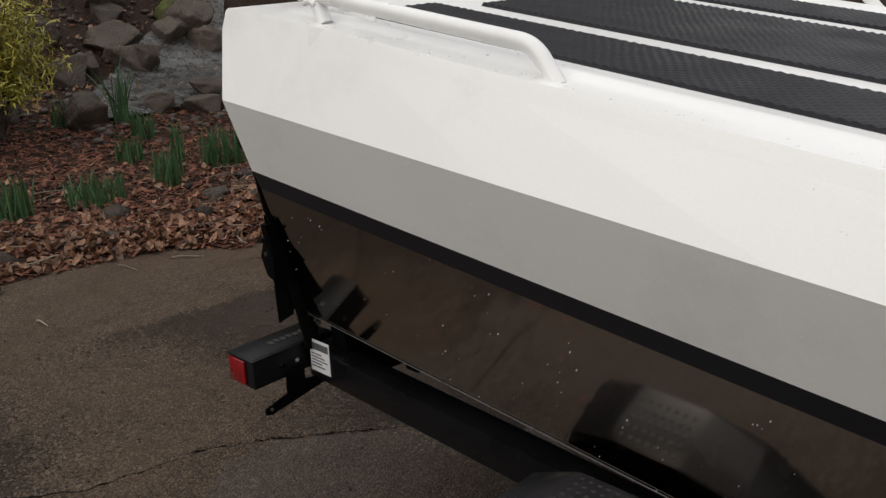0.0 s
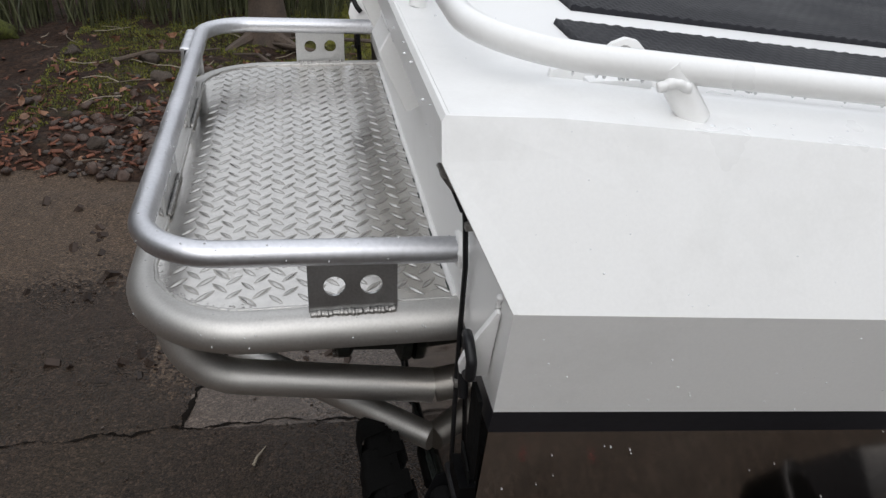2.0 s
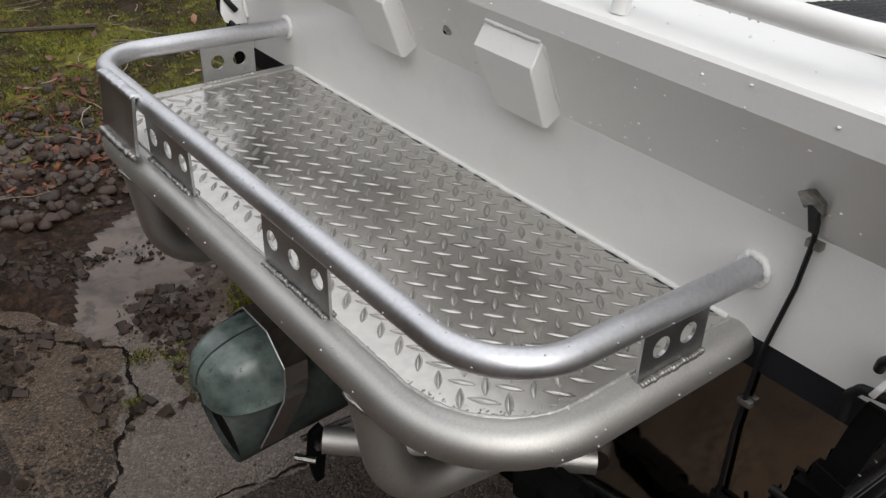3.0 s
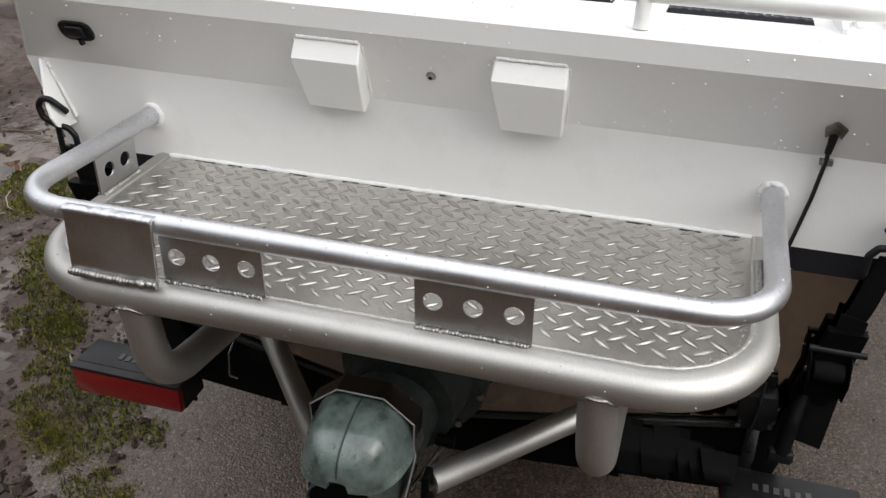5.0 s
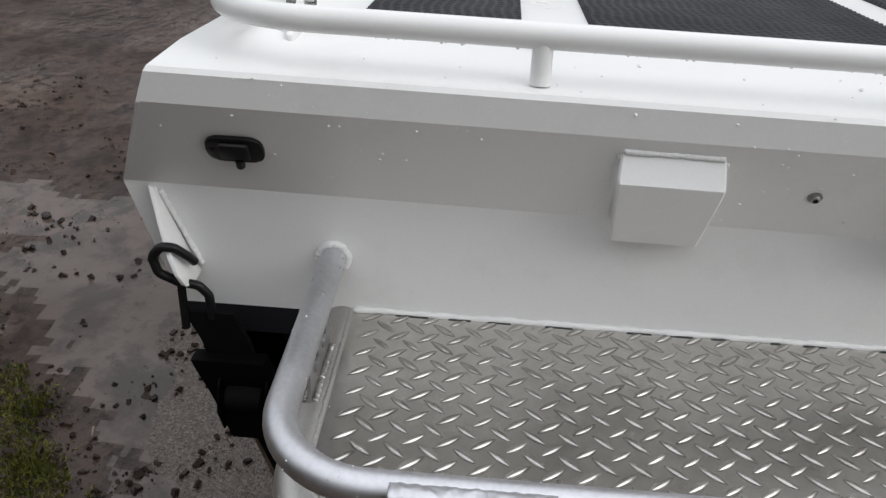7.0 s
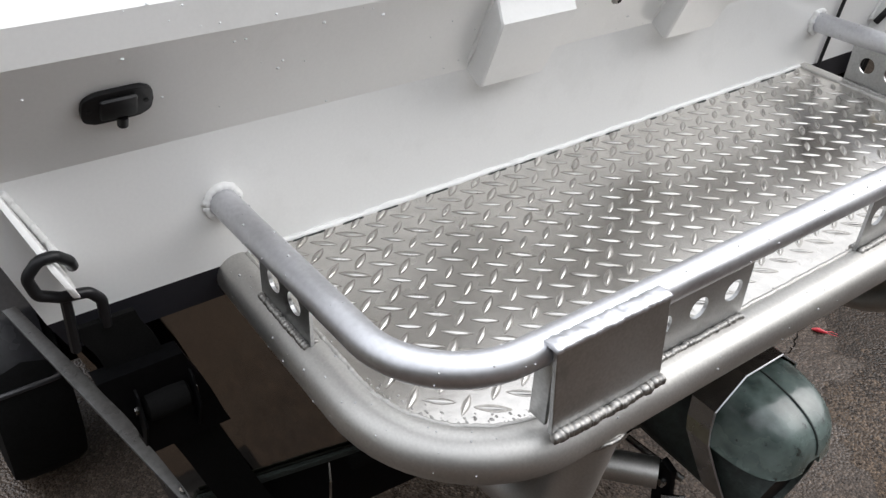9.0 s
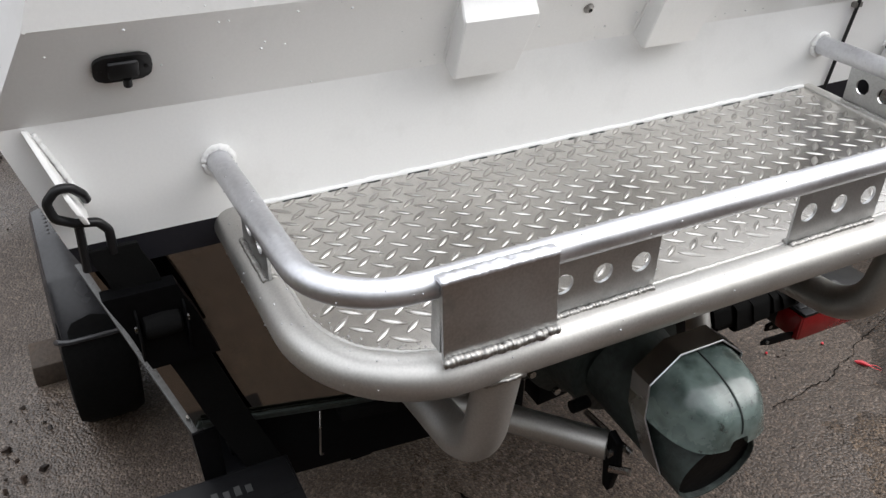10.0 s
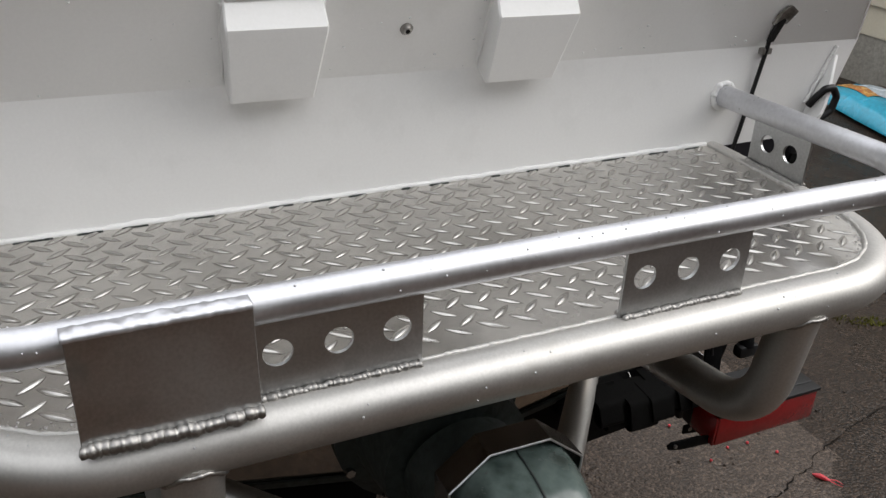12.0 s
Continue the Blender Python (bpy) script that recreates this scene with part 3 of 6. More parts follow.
for n, line in enumerate(CRACKS):
    bm = bmesh.new()
    last = None
    for (ax, ay), (bx, by) in zip(line, line[1:]):
        steps = max(2, int(math.hypot(bx - ax, by - ay) / 0.007))
        ux, uy = (bx - ax) / math.hypot(bx - ax, by - ay), (by - ay) / math.hypot(bx - ax, by - ay)
        for i in range(steps):
            x, y = ax + (bx - ax) * i / steps, ay + (by - ay) * i / steps
            off = 0.016 * noise.noise(Vector((x * 11, y * 11, n))) + 0.008 * noise.noise(Vector((x * 47, y * 47, n)))
            half = (0.0042, 0.0060, 0.0030, 0.0016)[n] * max(0.15, 0.9 + 1.5 * noise.noise(Vector((x * 19, y * 19, n + 5))) + 0.8 * noise.noise(Vector((x * 90, y * 90, n))))
            cx_, cy_ = x - uy * off, y + ux * off
            pair_ = []
            for k in (-1, 1):
                qx, qy = cx_ - uy * half * k, cy_ + ux * half * k
                pair_.append(bm.verts.new((qx, qy, float(drive_height(np.array([qx]), np.array([qy]))[0]) + 0.0022)))
            if last:
                bm.faces.new((last[0], pair_[0], pair_[1], last[1]))
            last = pair_
    part("fissure", bm, CRACK_SOIL, drive, "dark crack filled with wet soil", smooth=False)
tagged(drive, "cracked exposed-aggregate driveway, brown and damp", "driveway", kind="structure")

# unseen dim ring added far behind garden and yard to block low sky
bm = bmesh.new()
rr_ = random.Random(4)
arc_ = [radians(a) for a in np.arange(20, 262, 3.0)]
# taller aft, so less sky reaches the transom and the reflections
rows_ = [[bm.verts.new((22 * math.cos(a), 22 * math.sin(a), -1.0)), bm.verts.new((22 * math.cos(a), 22 * math.sin(a), (15.0 if radians(112) < a < radians(230) else 5.5) + rr_.uniform(-0.8, 0.8)))] for a in arc_]
for a, b in zip(rows_, rows_[1:]):
    bm.faces.new((a[0], b[0], b[1], a[1]))
blocker = part("backdrop_woods", bm, material("dim_blocker", (0.016, 0.017, 0.009), 0.95, vary=0.6, scale=1.2, fine=6, bump=0.0, tint=(0.050, 0.050, 0.022), spec=0.1))
tagged(blocker, "unseen dim green-brown screen added behind the garden to block low sky", "backdrop", kind="structure")

# ---- boat ----
boat = thing("boat", "white and black welded aluminium jet boat on a trailer", "boat")


def taper(x):
    """Half-width factor and rise of the bottom towards the bow."""
    k = max(0.0, (x - 2.6) / 2.6)
    return 1 - 0.93 * k ** 2.2, 0.55 * k ** 2


def section(x):
    """Half section from the gunwale down to the keel, at x."""
    w, up = taper(x)
    return [(0.835 * w, 1.388 - 0.127 * x + 0.16 * up), (0.918 * w, 1.194 - 0.092 * x + 0.3 * up), (0.858 * w, 1.017 - 0.100 * x + 0.4 * up),
            (0.838 * w, 0.969 - 0.100 * x + 0.45 * up), (0.726 * w, 0.606 - 0.088 * x + up), (0.0, 0.452 - 0.075 * x + 1.2 * up)]


STATIONS = [0.0, 0.4, 0.8, 1.3, 1.8, 2.4, 3.0, 3.5, 4.0, 4.4, 4.8, 5.15]


def strake(i, j, s, aft=None, thick=0.005):
    """A run of plating between two lines of the section; s: side; aft: own place of the two aft ends."""
    bm = bmesh.new()
    rows_ = []
    for n, x in enumerate(STATIONS):
        sec = section(x)
        pa, pb = Vector((x, s * sec[i][0], sec[i][1])), Vector((x, s * sec[j][0], sec[j][1]))
        if n == 0 and aft:
            pa, pb = Vector(aft[0]), Vector(aft[1])
        rows_.append((pa, pb))
    vs = [[bm.verts.new(p) for p in r] for r in rows_]
    for a, b in zip(vs, vs[1:]):
        bm.faces.new((a[0], b[0], b[1], a[1]))
    bmesh.ops.recalc_face_normals(bm, faces=bm.faces[:])
    ref = bm.faces[0]
    ref.normal_update()
    if ref.normal.y * s + (-ref.normal.z if j == 5 else 0) < 0:
        bmesh.ops.reverse_faces(bm, faces=bm.faces[:])
    bmesh.ops.solidify(bm, geom=bm.faces[:], thickness=thick)
    return bm


TOPX, KNX = -0.070, 0.0
Z_TOP, Z_BEV, Z_KN, Z_BL = 1.388, 1.343, 1.194, 1.017
for s in (1, -1):
    bm = bmesh.new()
    rows_ = []
    for n, x in enumerate([0.0, 0.06] + STATIONS[1:]):
        (ya, za), (yb, zb) = section(x)[:2]
        pts = [(x, ya, za), (x, ya + 0.2 * (yb - ya), za + 0.2 * (zb - za)), (x, yb, zb)]
        if n == 0:
            pts = [(TOPX + 0.006, 0.835, Z_TOP), (TOPX, 0.852, Z_BEV), (KNX, 0.918, Z_KN)]
        rows_.append([bm.verts.new((px, s * py, pz)) for px, py, pz in pts])
    for a, b in zip(rows_, rows_[1:]):
        for k in (0, 1):
            bm.faces.new((a[k], b[k], b[k + 1], a[k + 1]))
    bmesh.ops.recalc_face_normals(bm, faces=bm.faces[:])
    if bm.faces[:][3].normal.y * s < 0:
        bmesh.ops.reverse_faces(bm, faces=bm.faces[:])
    bmesh.ops.solidify(bm, geom=bm.faces[:], thickness=0.005)
    part("upper_side_panel", bm, WHITE, boat, smooth=False)
    part("lower_side_panel", strake(1, 2, s), WHITE, boat, smooth=False)
    part("side_stripe", strake(2, 3, s), STRIPE, boat, "satin black stripe", smooth=False)
    part("hull_side", strake(3, 4, s), HULL, boat, "dark polished hull side with mirror shine", smooth=False)
    part("hull_bottom", strake(4, 5, s), HULL, boat, "dark polished hull bottom", smooth=False)
    part("chine_weld", tube([(x, s * (section(x)[4][0] + 0.003), section(x)[4][1] - 0.001) for x in STATIONS], 0.0013, 8), GALV, boat, "dull silver chine edge")

# transom: vertical below the fold, leaning aft above it, a narrow upright strip at the top, then the deck
prof = [(0.0, Z_BL, 0.858), (KNX, Z_KN, 0.918), (TOPX, Z_BEV, 0.852), (TOPX + 0.001, Z_TOP - 0.006, 0.838), (TOPX + 0.006, Z_TOP, 0.835)]
bm = bmesh.new()
outer = [[bm.verts.new((x, y * k, z)) for k in np.linspace(-1, 1, 9)] for x, z, y in prof]
for a, b in zip(outer, outer[1:]):
    for k in range(8):
        bm.faces.new((a[k], a[k + 1], b[k + 1], b[k]))
bmesh.ops.recalc_face_normals(bm, faces=bm.faces[:])
if bm.faces[:][0].normal.x > 0:
    bmesh.ops.reverse_faces(bm, faces=bm.faces[:])
bmesh.ops.solidify(bm, geom=bm.faces[:], thickness=0.005)
part("transom", bm, WHITE, boat, "white painted folded transom", smooth=False)
part("transom_stripe", prism([(0, -0.858, Z_BL), (0, 0.858, Z_BL), (0, 0.838, 0.969), (0, -0.838, 0.969)], (0.004, 0, 0)), STRIPE, boat, "satin black stripe", smooth=False)
part("lower_transom", prism([(0, -0.838, 0.969), (0, 0.838, 0.969), (0, 0.726, 0.606), (0, 0, 0.452), (0, -0.726, 0.606)], (0.005, 0, 0)), HULL, boat, "dark polished lower transom with mirror shine", smooth=False)
part("transom_edge", prism([(-0.008, -0.726, 0.606), (-0.008, 0, 0.452), (-0.008, 0.726, 0.606), (-0.008, 0.72, 0.617), (-0.008, 0, 0.463), (-0.008, -0.72, 0.617)], (0.007, 0, 0)), PUMP_DARK, boat, "dull edge weld")
for s in (1, -1):
    part("edge_weld", weld([(-0.009, s * 0.715, 0.617), (-0.009, s * 0.40, 0.550)], 0.0034, 0.028), PUMP_DARK, boat, "dull edge weld")
part("stripe_weld", weld([(-0.002, -0.62, Z_BL + 0.001), (-0.002, 0.62, Z_BL + 0.001)], 0.005, 0.03), WHITE, boat)


# deck: rear cap and side decks with a soft lengthwise rise inside the rail
bm = bmesh.new()
rows_ = []
PROFILE = [(0.835, 0.0), (0.785, 0.001), (0.765, 0.004), (0.750, 0.011), (0.728, 0.012), (0.690, 0.002), (0.660, -0.001), (0.40, -0.002), (0.0, -0.002)]
for x in [TOPX + 0.006, -0.03, 0.0, 0.06, 0.10, 0.13, 0.18, 0.3, 0.6, 1.0, 1.6, 2.4, 3.0, 3.6, 4.2, 4.7, 5.1]:
    w = taper(x)[0]
    z = float(np.interp(x, [TOPX + 0.006, 0.06], [1.388, 1.38038])) if x < 0.06 else 1.388 - 0.127 * x + 0.16 * taper(x)[1]
    grow = min(1.0, max(0.0, (x + 0.02) / 0.14))
    half = [(y * w, z + l * grow) for y, l in PROFILE]
    full = half + [(-y, l) for y, l in half[-2::-1]]
    rows_.append([bm.verts.new((x, y, l)) for y, l in full])
for a, b in zip(rows_, rows_[1:]):
    for k in range(len(a) - 1):
        bm.faces.new((a[k], b[k], b[k + 1], a[k + 1]))
bmesh.ops.recalc_face_normals(bm, faces=bm.faces[:])
if bm.faces[:][0].normal.z < 0:
    bmesh.ops.reverse_faces(bm, faces=bm.faces[:])
bmesh.ops.solidify(bm, geom=bm.faces[:], thickness=0.006)
part("deck", bm, WHITE, boat, "white painted deck beaded with rain")

edge = [(x, 0.8300 * taper(x)[0], 1.3826 - 0.127 * x + 0.16 * taper(x)[1]) for x in STATIONS[::-1] if x > 0.06] + [(0.06, 0.8300, 1.3750), (TOPX + 0.0105, 0.8300, 1.3826)]
part("rolled_edge", tube([p for p in edge] + [(x, -y, z) for x, y, z in edge[::-1]], 0.0055, 10), WHITE, boat)

MATS = [(-0.648, -0.386, 0.172), (-0.284, 0.268, 0.232), (0.376, 0.636, 0.235)]
for y0, y1, x0 in MATS:
    us, vs_ = np.linspace(x0, 2.3, int((2.3 - x0) / 0.005) + 1), np.linspace(y0, y1, int((y1 - y0) / 0.005) + 1)
    mu, mv = np.meshgrid(us, vs_)
    rim_ = np.minimum(np.minimum(mu - x0, 2.3 - mu), np.minimum(mv - y0, y1 - mv))
    swell = 0.0021 * np.sin(math.tau * mu / 0.0225) * np.sin(math.tau * mv / 0.034 + 0.6 * np.sin(mu * 40))
    mz = 1.388 - 0.127 * mu + 0.0065 + np.where(rim_ > 0.002, swell, -0.012)
    q = np.arange(len(vs_) - 1)[:, None] * len(us) + np.arange(len(us) - 1)[None, :]
    me = bpy.data.meshes.new("deck_mat")
    me.from_pydata(np.stack([mu, mv, mz], -1).reshape(-1, 3).tolist(), [], np.stack([q, q + 1, q + 1 + len(us), q + len(us)], -1).reshape(-1, 4).tolist())
    me.materials.append(MAT)
    me.shade_smooth()
    mat_ob = tagged(new("deck_mat", me), "dimpled black non-slip mat")
    mat_ob.parent = boat

# deck rail: round the stern, ends bent down to the side decks
RAIL_Y, RZ, RAX = 0.785, 1.444, -0.018
path = [(0.850, -0.797, 1.27), (0.787, -RAIL_Y, RZ - 0.005 - 0.127 * 0.787), (RAX, -RAIL_Y, RZ), (RAX, RAIL_Y, RZ), (0.787, RAIL_Y, RZ - 0.005 - 0.127 * 0.787), (0.850, 0.797, 1.27)]
rail = part("deck_rail", tube(fillet([path[0], path[1], path[2]], 0.09)[:-1] + fillet([path[1], path[2], path[3], path[4]], 0.14, 10)[1:-1] + fillet([path[3], path[4], path[5]], 0.09)[1:], 0.0165), WHITE, boat, "white painted tube rail")
for x, y in ((RAX, -0.36), (RAX, 0.36)):
    part("stanchion", tube([(x - 0.012, y, 1.386), (x, y, RZ)], 0.013, 14), WHITE, rail)
for s in (1, -1):
    part("stanchion", tube([(0.232, s * 0.79, 1.356), (0.19, s * RAIL_Y, RZ - 0.127 * 0.19)], 0.0175, 14), WHITE, rail)
    part("weld_bead", weld([(0.175, s * 0.800, RZ - 0.045), (0.195, s * 0.803, RZ - 0.040), (0.215, s * 0.799, RZ - 0.046)], 0.007, 0.009), WHITE, rail)
    outline = [(0.085, 1.377), (0.275, 1.353), (0.272, 1.366), (0.225, 1.382), (0.203, 1.408), (0.192, 1.420), (0.176, 1.424), (0.160, 1.418), (0.146, 1.404), (0.118, 1.392), (0.086, 1.388)]
    lug = part("hatch_lug", prism([(x, s * 0.690, z) for x, z in outline], (0, 0.009, 0), 0.002), WHITE, boat)
    part("lug_foot", box((0.12, s * 0.72 - 0.012, 1.368), (0.20, s * 0.72 + 0.012, 1.386), 0.004), WHITE, lug)
    part("pin", tube([(0.176, s * 0.69 - 0.014, 1.406), (0.176, s * 0.69 + 0.026, 1.406)], 0.0095, 14), STAINLESS, lug, "steel pin")


stop = part("hatch_stop", box((0.155, 0.345, 1.360), (0.178, 0.362, 1.384), 0.002), LABEL, boat, "small cream pad under the hatch edge")
part("rubber_top", box((0.156, 0.346, 1.3845), (0.179, 0.363, 1.402), 0.002), PLASTIC, stop, "black rubber top")

# mounting boxes on the leaning part of the transom
def panel_x(z):
    return KNX + (TOPX - KNX) * (z - Z_KN) / (Z_BEV - Z_KN)


def mounting_box(yc):
    """A folded sheet box: sloped top, face narrowing downwards, cheeks cut away at the foot."""
    bm = bmesh.new()
    face = [(panel_x(1.320) - 0.001, 1.320, 0.064), (panel_x(1.293) - 0.030, 1.290, 0.066), (panel_x(1.286) - 0.036, 1.2855, 0.066), (panel_x(1.278) - 0.038, 1.277, 0.0655), (-0.037, 1.186, 0.0575), (-0.034, 1.180, 0.057), (-0.028, 1.179, 0.0568)]
    back = [(panel_x(1.318) + 0.004, 1.318), (panel_x(1.292) + 0.004, 1.292), (panel_x(1.285) + 0.004, 1.285), (panel_x(1.276) + 0.004, 1.276), (0.004, 1.205), (0.004, 1.200), (0.004, 1.196)]
    rows_ = []
    for (x, z, h), (bx_, bz) in zip(face, back):
        r = 0.0025
        rows_.append([bm.verts.new(p) for p in ((bx_, yc - h, bz), (x + r, yc - h, z), (x, yc - h + r, z), (x, yc + h - r, z), (x + r, yc + h, z), (bx_, yc + h, bz))])
    for a, b in zip(rows_, rows_[1:]):
        for k in range(5):
            bm.faces.new((a[k], a[k + 1], b[k + 1], b[k]))
    bm.faces.new(rows_[-1])
    bm.faces.new(rows_[0][::-1])
    b = part("mounting_box", bm, WHITE, boat)
    part("weld_bead", weld([(panel_x(1.322) - 0.001, yc - 0.062, 1.321), (panel_x(1.322) - 0.001, yc + 0.062, 1.321)], 0.0036, 0.008), WHITE, b)
    for k in (-1, 1):
        part("weld_bead", weld([(panel_x(1.315) - 0.001, yc + k * 0.066, 1.315), (panel_x(1.225) - 0.001, yc + k * 0.062, 1.225), (0.0, yc + k * 0.060, 1.200)], 0.0032, 0.008), WHITE, b)


for yc in (0.190, -0.187):
    mounting_box(yc)
lean = Matrix.Translation((panel_x(1.266), 0.0, 1.266)) @ Matrix.Rotation(-math.atan2(0.07, 0.149), 4, "Y") @ Matrix.Rotation(radians(-90), 4, "Y")
fit_ = part("drain_fitting", lathe([(0.0095, 0.0), (0.0095, 0.002), (0.0068, 0.004), (0.006, 0.006), (0.0036, 0.0065)], lean, 16), BRASS, boat, "small worn metal fitting")
# solid black plug painted as the shade in the fitting's hole
part("bore", lathe([(0.0034, 0.0063), (0.0034, 0.0075)], lean, 10), BLACK, fit_)
# black outlet plate near the port corner
lean = Matrix.Translation((panel_x(1.292), 0.742, 1.292)) @ Matrix.Rotation(-math.atan2(0.07, 0.149), 4, "Y")
outline = [(0.0, 0.038 * math.copysign(abs(math.cos(a)) ** 0.45, math.cos(a)), 0.0225 * math.copysign(abs(math.sin(a)) ** 0.6, math.sin(a))) for a in np.linspace(0, math.tau, 33)[:-1]]
ov = part("outlet_plate", prism(outline, (-0.006, 0, 0), 0.0015), PLASTIC, boat, "black plastic outlet cover")
ov.matrix_local = lean
part("flap", box((-0.012, -0.020, -0.014), (-0.004, 0.020, 0.015), 0.004), PLASTIC, ov)
part("nub", tube([(-0.008, -0.004, -0.016), (-0.009, -0.004, -0.028)], 0.006, 10), PLASTIC, ov)
for y in (-0.030, 0.030):
    part("screw", tube([(-0.005, y, 0), (-0.0068, y, 0)], 0.003, 8), BAR, ov)
# black cable clam near the starboard corner, with the cable down the transom
clam = part("cable_cover", prism([(panel_x(1.272), -0.708, 1.260), (panel_x(1.272), -0.690, 1.272), (panel_x(1.272), -0.672, 1.260), (panel_x(1.235), -0.677, 1.234), (panel_x(1.25), -0.690, 1.252), (panel_x(1.235), -0.703, 1.234)], (-0.012, 0, 0.003), 0.003), DULL_CAP, boat, "small dull metal cable cover")
part("sleeve", prism([(panel_x(1.25) - 0.004, -0.697, 1.255), (panel_x(1.25) - 0.004, -0.683, 1.255), (-0.010, -0.684, 1.205), (-0.010, -0.694, 1.205)], (-0.008, 0, 0)), PLASTIC, clam)
part("cable", tube(fillet([(-0.014, -0.690, 1.235), (-0.010, -0.690, 1.190), (-0.006, -0.682, 1.12), (-0.006, -0.660, 1.0), (-0.008, -0.652, 0.86), (-0.012, -0.655, 0.60)], 0.05, 5), 0.0038, 8), PLASTIC, clam)
for y, z in ((-0.690, 1.186), (-0.655, 0.915), (-0.653, 0.70)):
    part("clip", box((-0.012, y - 0.012, z - 0.005), (0.0, y + 0.010, z + 0.006), 0.002), BRASS, clam)
# black sounder at the foot of the cable
sounder = part("sounder", prism([(-0.004, -0.632, 0.700), (-0.004, -0.706, 0.708), (-0.004, -0.712, 0.655), (-0.004, -0.690, 0.618), (-0.004, -0.640, 0.622)], (-0.036, 0, -0.004), 0.006), PLASTIC, boat, "black depth sounder on the lower transom")
part("sounder_bracket", box((-0.012, -0.700, 0.690), (-0.002, -0.640, 0.735), 0.003), PLASTIC, sounder)
part("sounder_cable", tube(fillet([(-0.030, -0.676, 0.730), (-0.050, -0.672, 0.690), (-0.046, -0.668, 0.640), (-0.060, -0.664, 0.590)], 0.03, 5), 0.0035, 8), PLASTIC, sounder)
for y_, z_ in ((-0.642, 0.626), (-0.702, 0.634)):
    part("screw", tube([(-0.040, y_, z_), (-0.044, y_, z_)], 0.005, 8), STAINLESS, sounder)
# tie-down plates with a hole
for s in (1, -1):
    ring = [(-0.002, 1.192, 0.879), (-0.010, 1.193, 0.880), (-0.036, 1.152, 0.863), (-0.058, 1.114, 0.847), (-0.064, 1.095, 0.838), (-0.060, 1.079, 0.832), (-0.040, 1.071, 0.829), (-0.002, 1.070, 0.829)]
    k, low = (1.0, 0.0) if s > 0 else (0.62, 0.026)
    eye = part("tie_down_plate", prism([(x * k, s * (y - 0.3 * low), z - low) for x, z, y in ring], (0, -s * 0.008, -s * 0.002), 0.0015), WHITE, boat)
    part("weld_bead", weld([(-0.003, s * 0.866, 1.185), (-0.003, s * 0.818, 1.08)], 0.004), WHITE, eye)

# ---- swim platform ----
TZ, TR, TX, TY = 0.997, 0.0315, -0.458, 0.614
frame_path = fillet([(0.0, -TY, TZ), (TX, -TY, TZ), (TX, TY, TZ), (0.0, TY, TZ)], 0.165, 14)
platform = part("swim_platform", tube(frame_path, TR, 28), ALU, boat, "welded aluminium swim platform of bent tube")
DECK = 1.024
inner = fillet([(0.0, -TY + 0.012, DECK), (TX + 0.016, -TY + 0.012, DECK), (TX + 0.016, TY - 0.012, DECK), (0.0, TY - 0.012, DECK)], 0.149, 10)
bm = prism(inner, (0, 0, -0.004))
part("tread_plate", bm, TREAD, platform, "polished aluminium diamond tread plate", smooth=False)


def lug_mesh():
    """Raised lens-shaped lugs of the tread plate, in crossed rows."""
    verts, faces = [], []
    p, q = 0.0205, 0.0423
    rng = random.Random(3)
    L, W, H = 0.0156, 0.0031, 0.0019
    along = (-1.0, -0.82, -0.5, -0.16, 0.16, 0.5, 0.82, 1.0)
    across = (-1.0, -0.6, -0.22, 0.22, 0.6, 1.0)
    for i in range(22):
        for j in range(-21, 10):
            x, y = -0.0152 - i * p, 0.2295 + (j + 0.5 * (i % 2)) * q
            if x < TX + 0.030 or abs(y) > TY - 0.026:
                continue
            cxx, cyy = max(0, -(x - (TX + 0.165))), max(0, abs(y) - (TY - 0.165))
            if math.hypot(cxx, cyy) > 0.132:
                continue
            a = radians(50 if i % 2 else -52) + rng.uniform(-0.03, 0.03)
            c, s_ = math.cos(a), math.sin(a)
            h = H * rng.uniform(0.85, 1.12)
            o = len(verts)
            for u in along:
                wide = W * (1 - abs(u) ** 1.8) ** 0.85 + 0.0003
                for v in across:
                    top = h * math.cos(v * math.pi / 2) ** 1.15 * (1 - 0.88 * u * u)
                    verts.append((x + c * u * L - s_ * v * wide, y + s_ * u * L + c * v * wide, DECK + 0.0001 + top))
            n = len(across)
            for k in range(len(along) - 1):
                for m in range(n - 1):
                    b_ = o + k * n + m
                    faces.append((b_, b_ + n, b_ + n + 1, b_ + 1))
    me = bpy.data.meshes.new("tread_pattern")
    me.from_pydata(verts, [], faces)
    me.materials.append(LUG)
    me.shade_smooth()
    return me


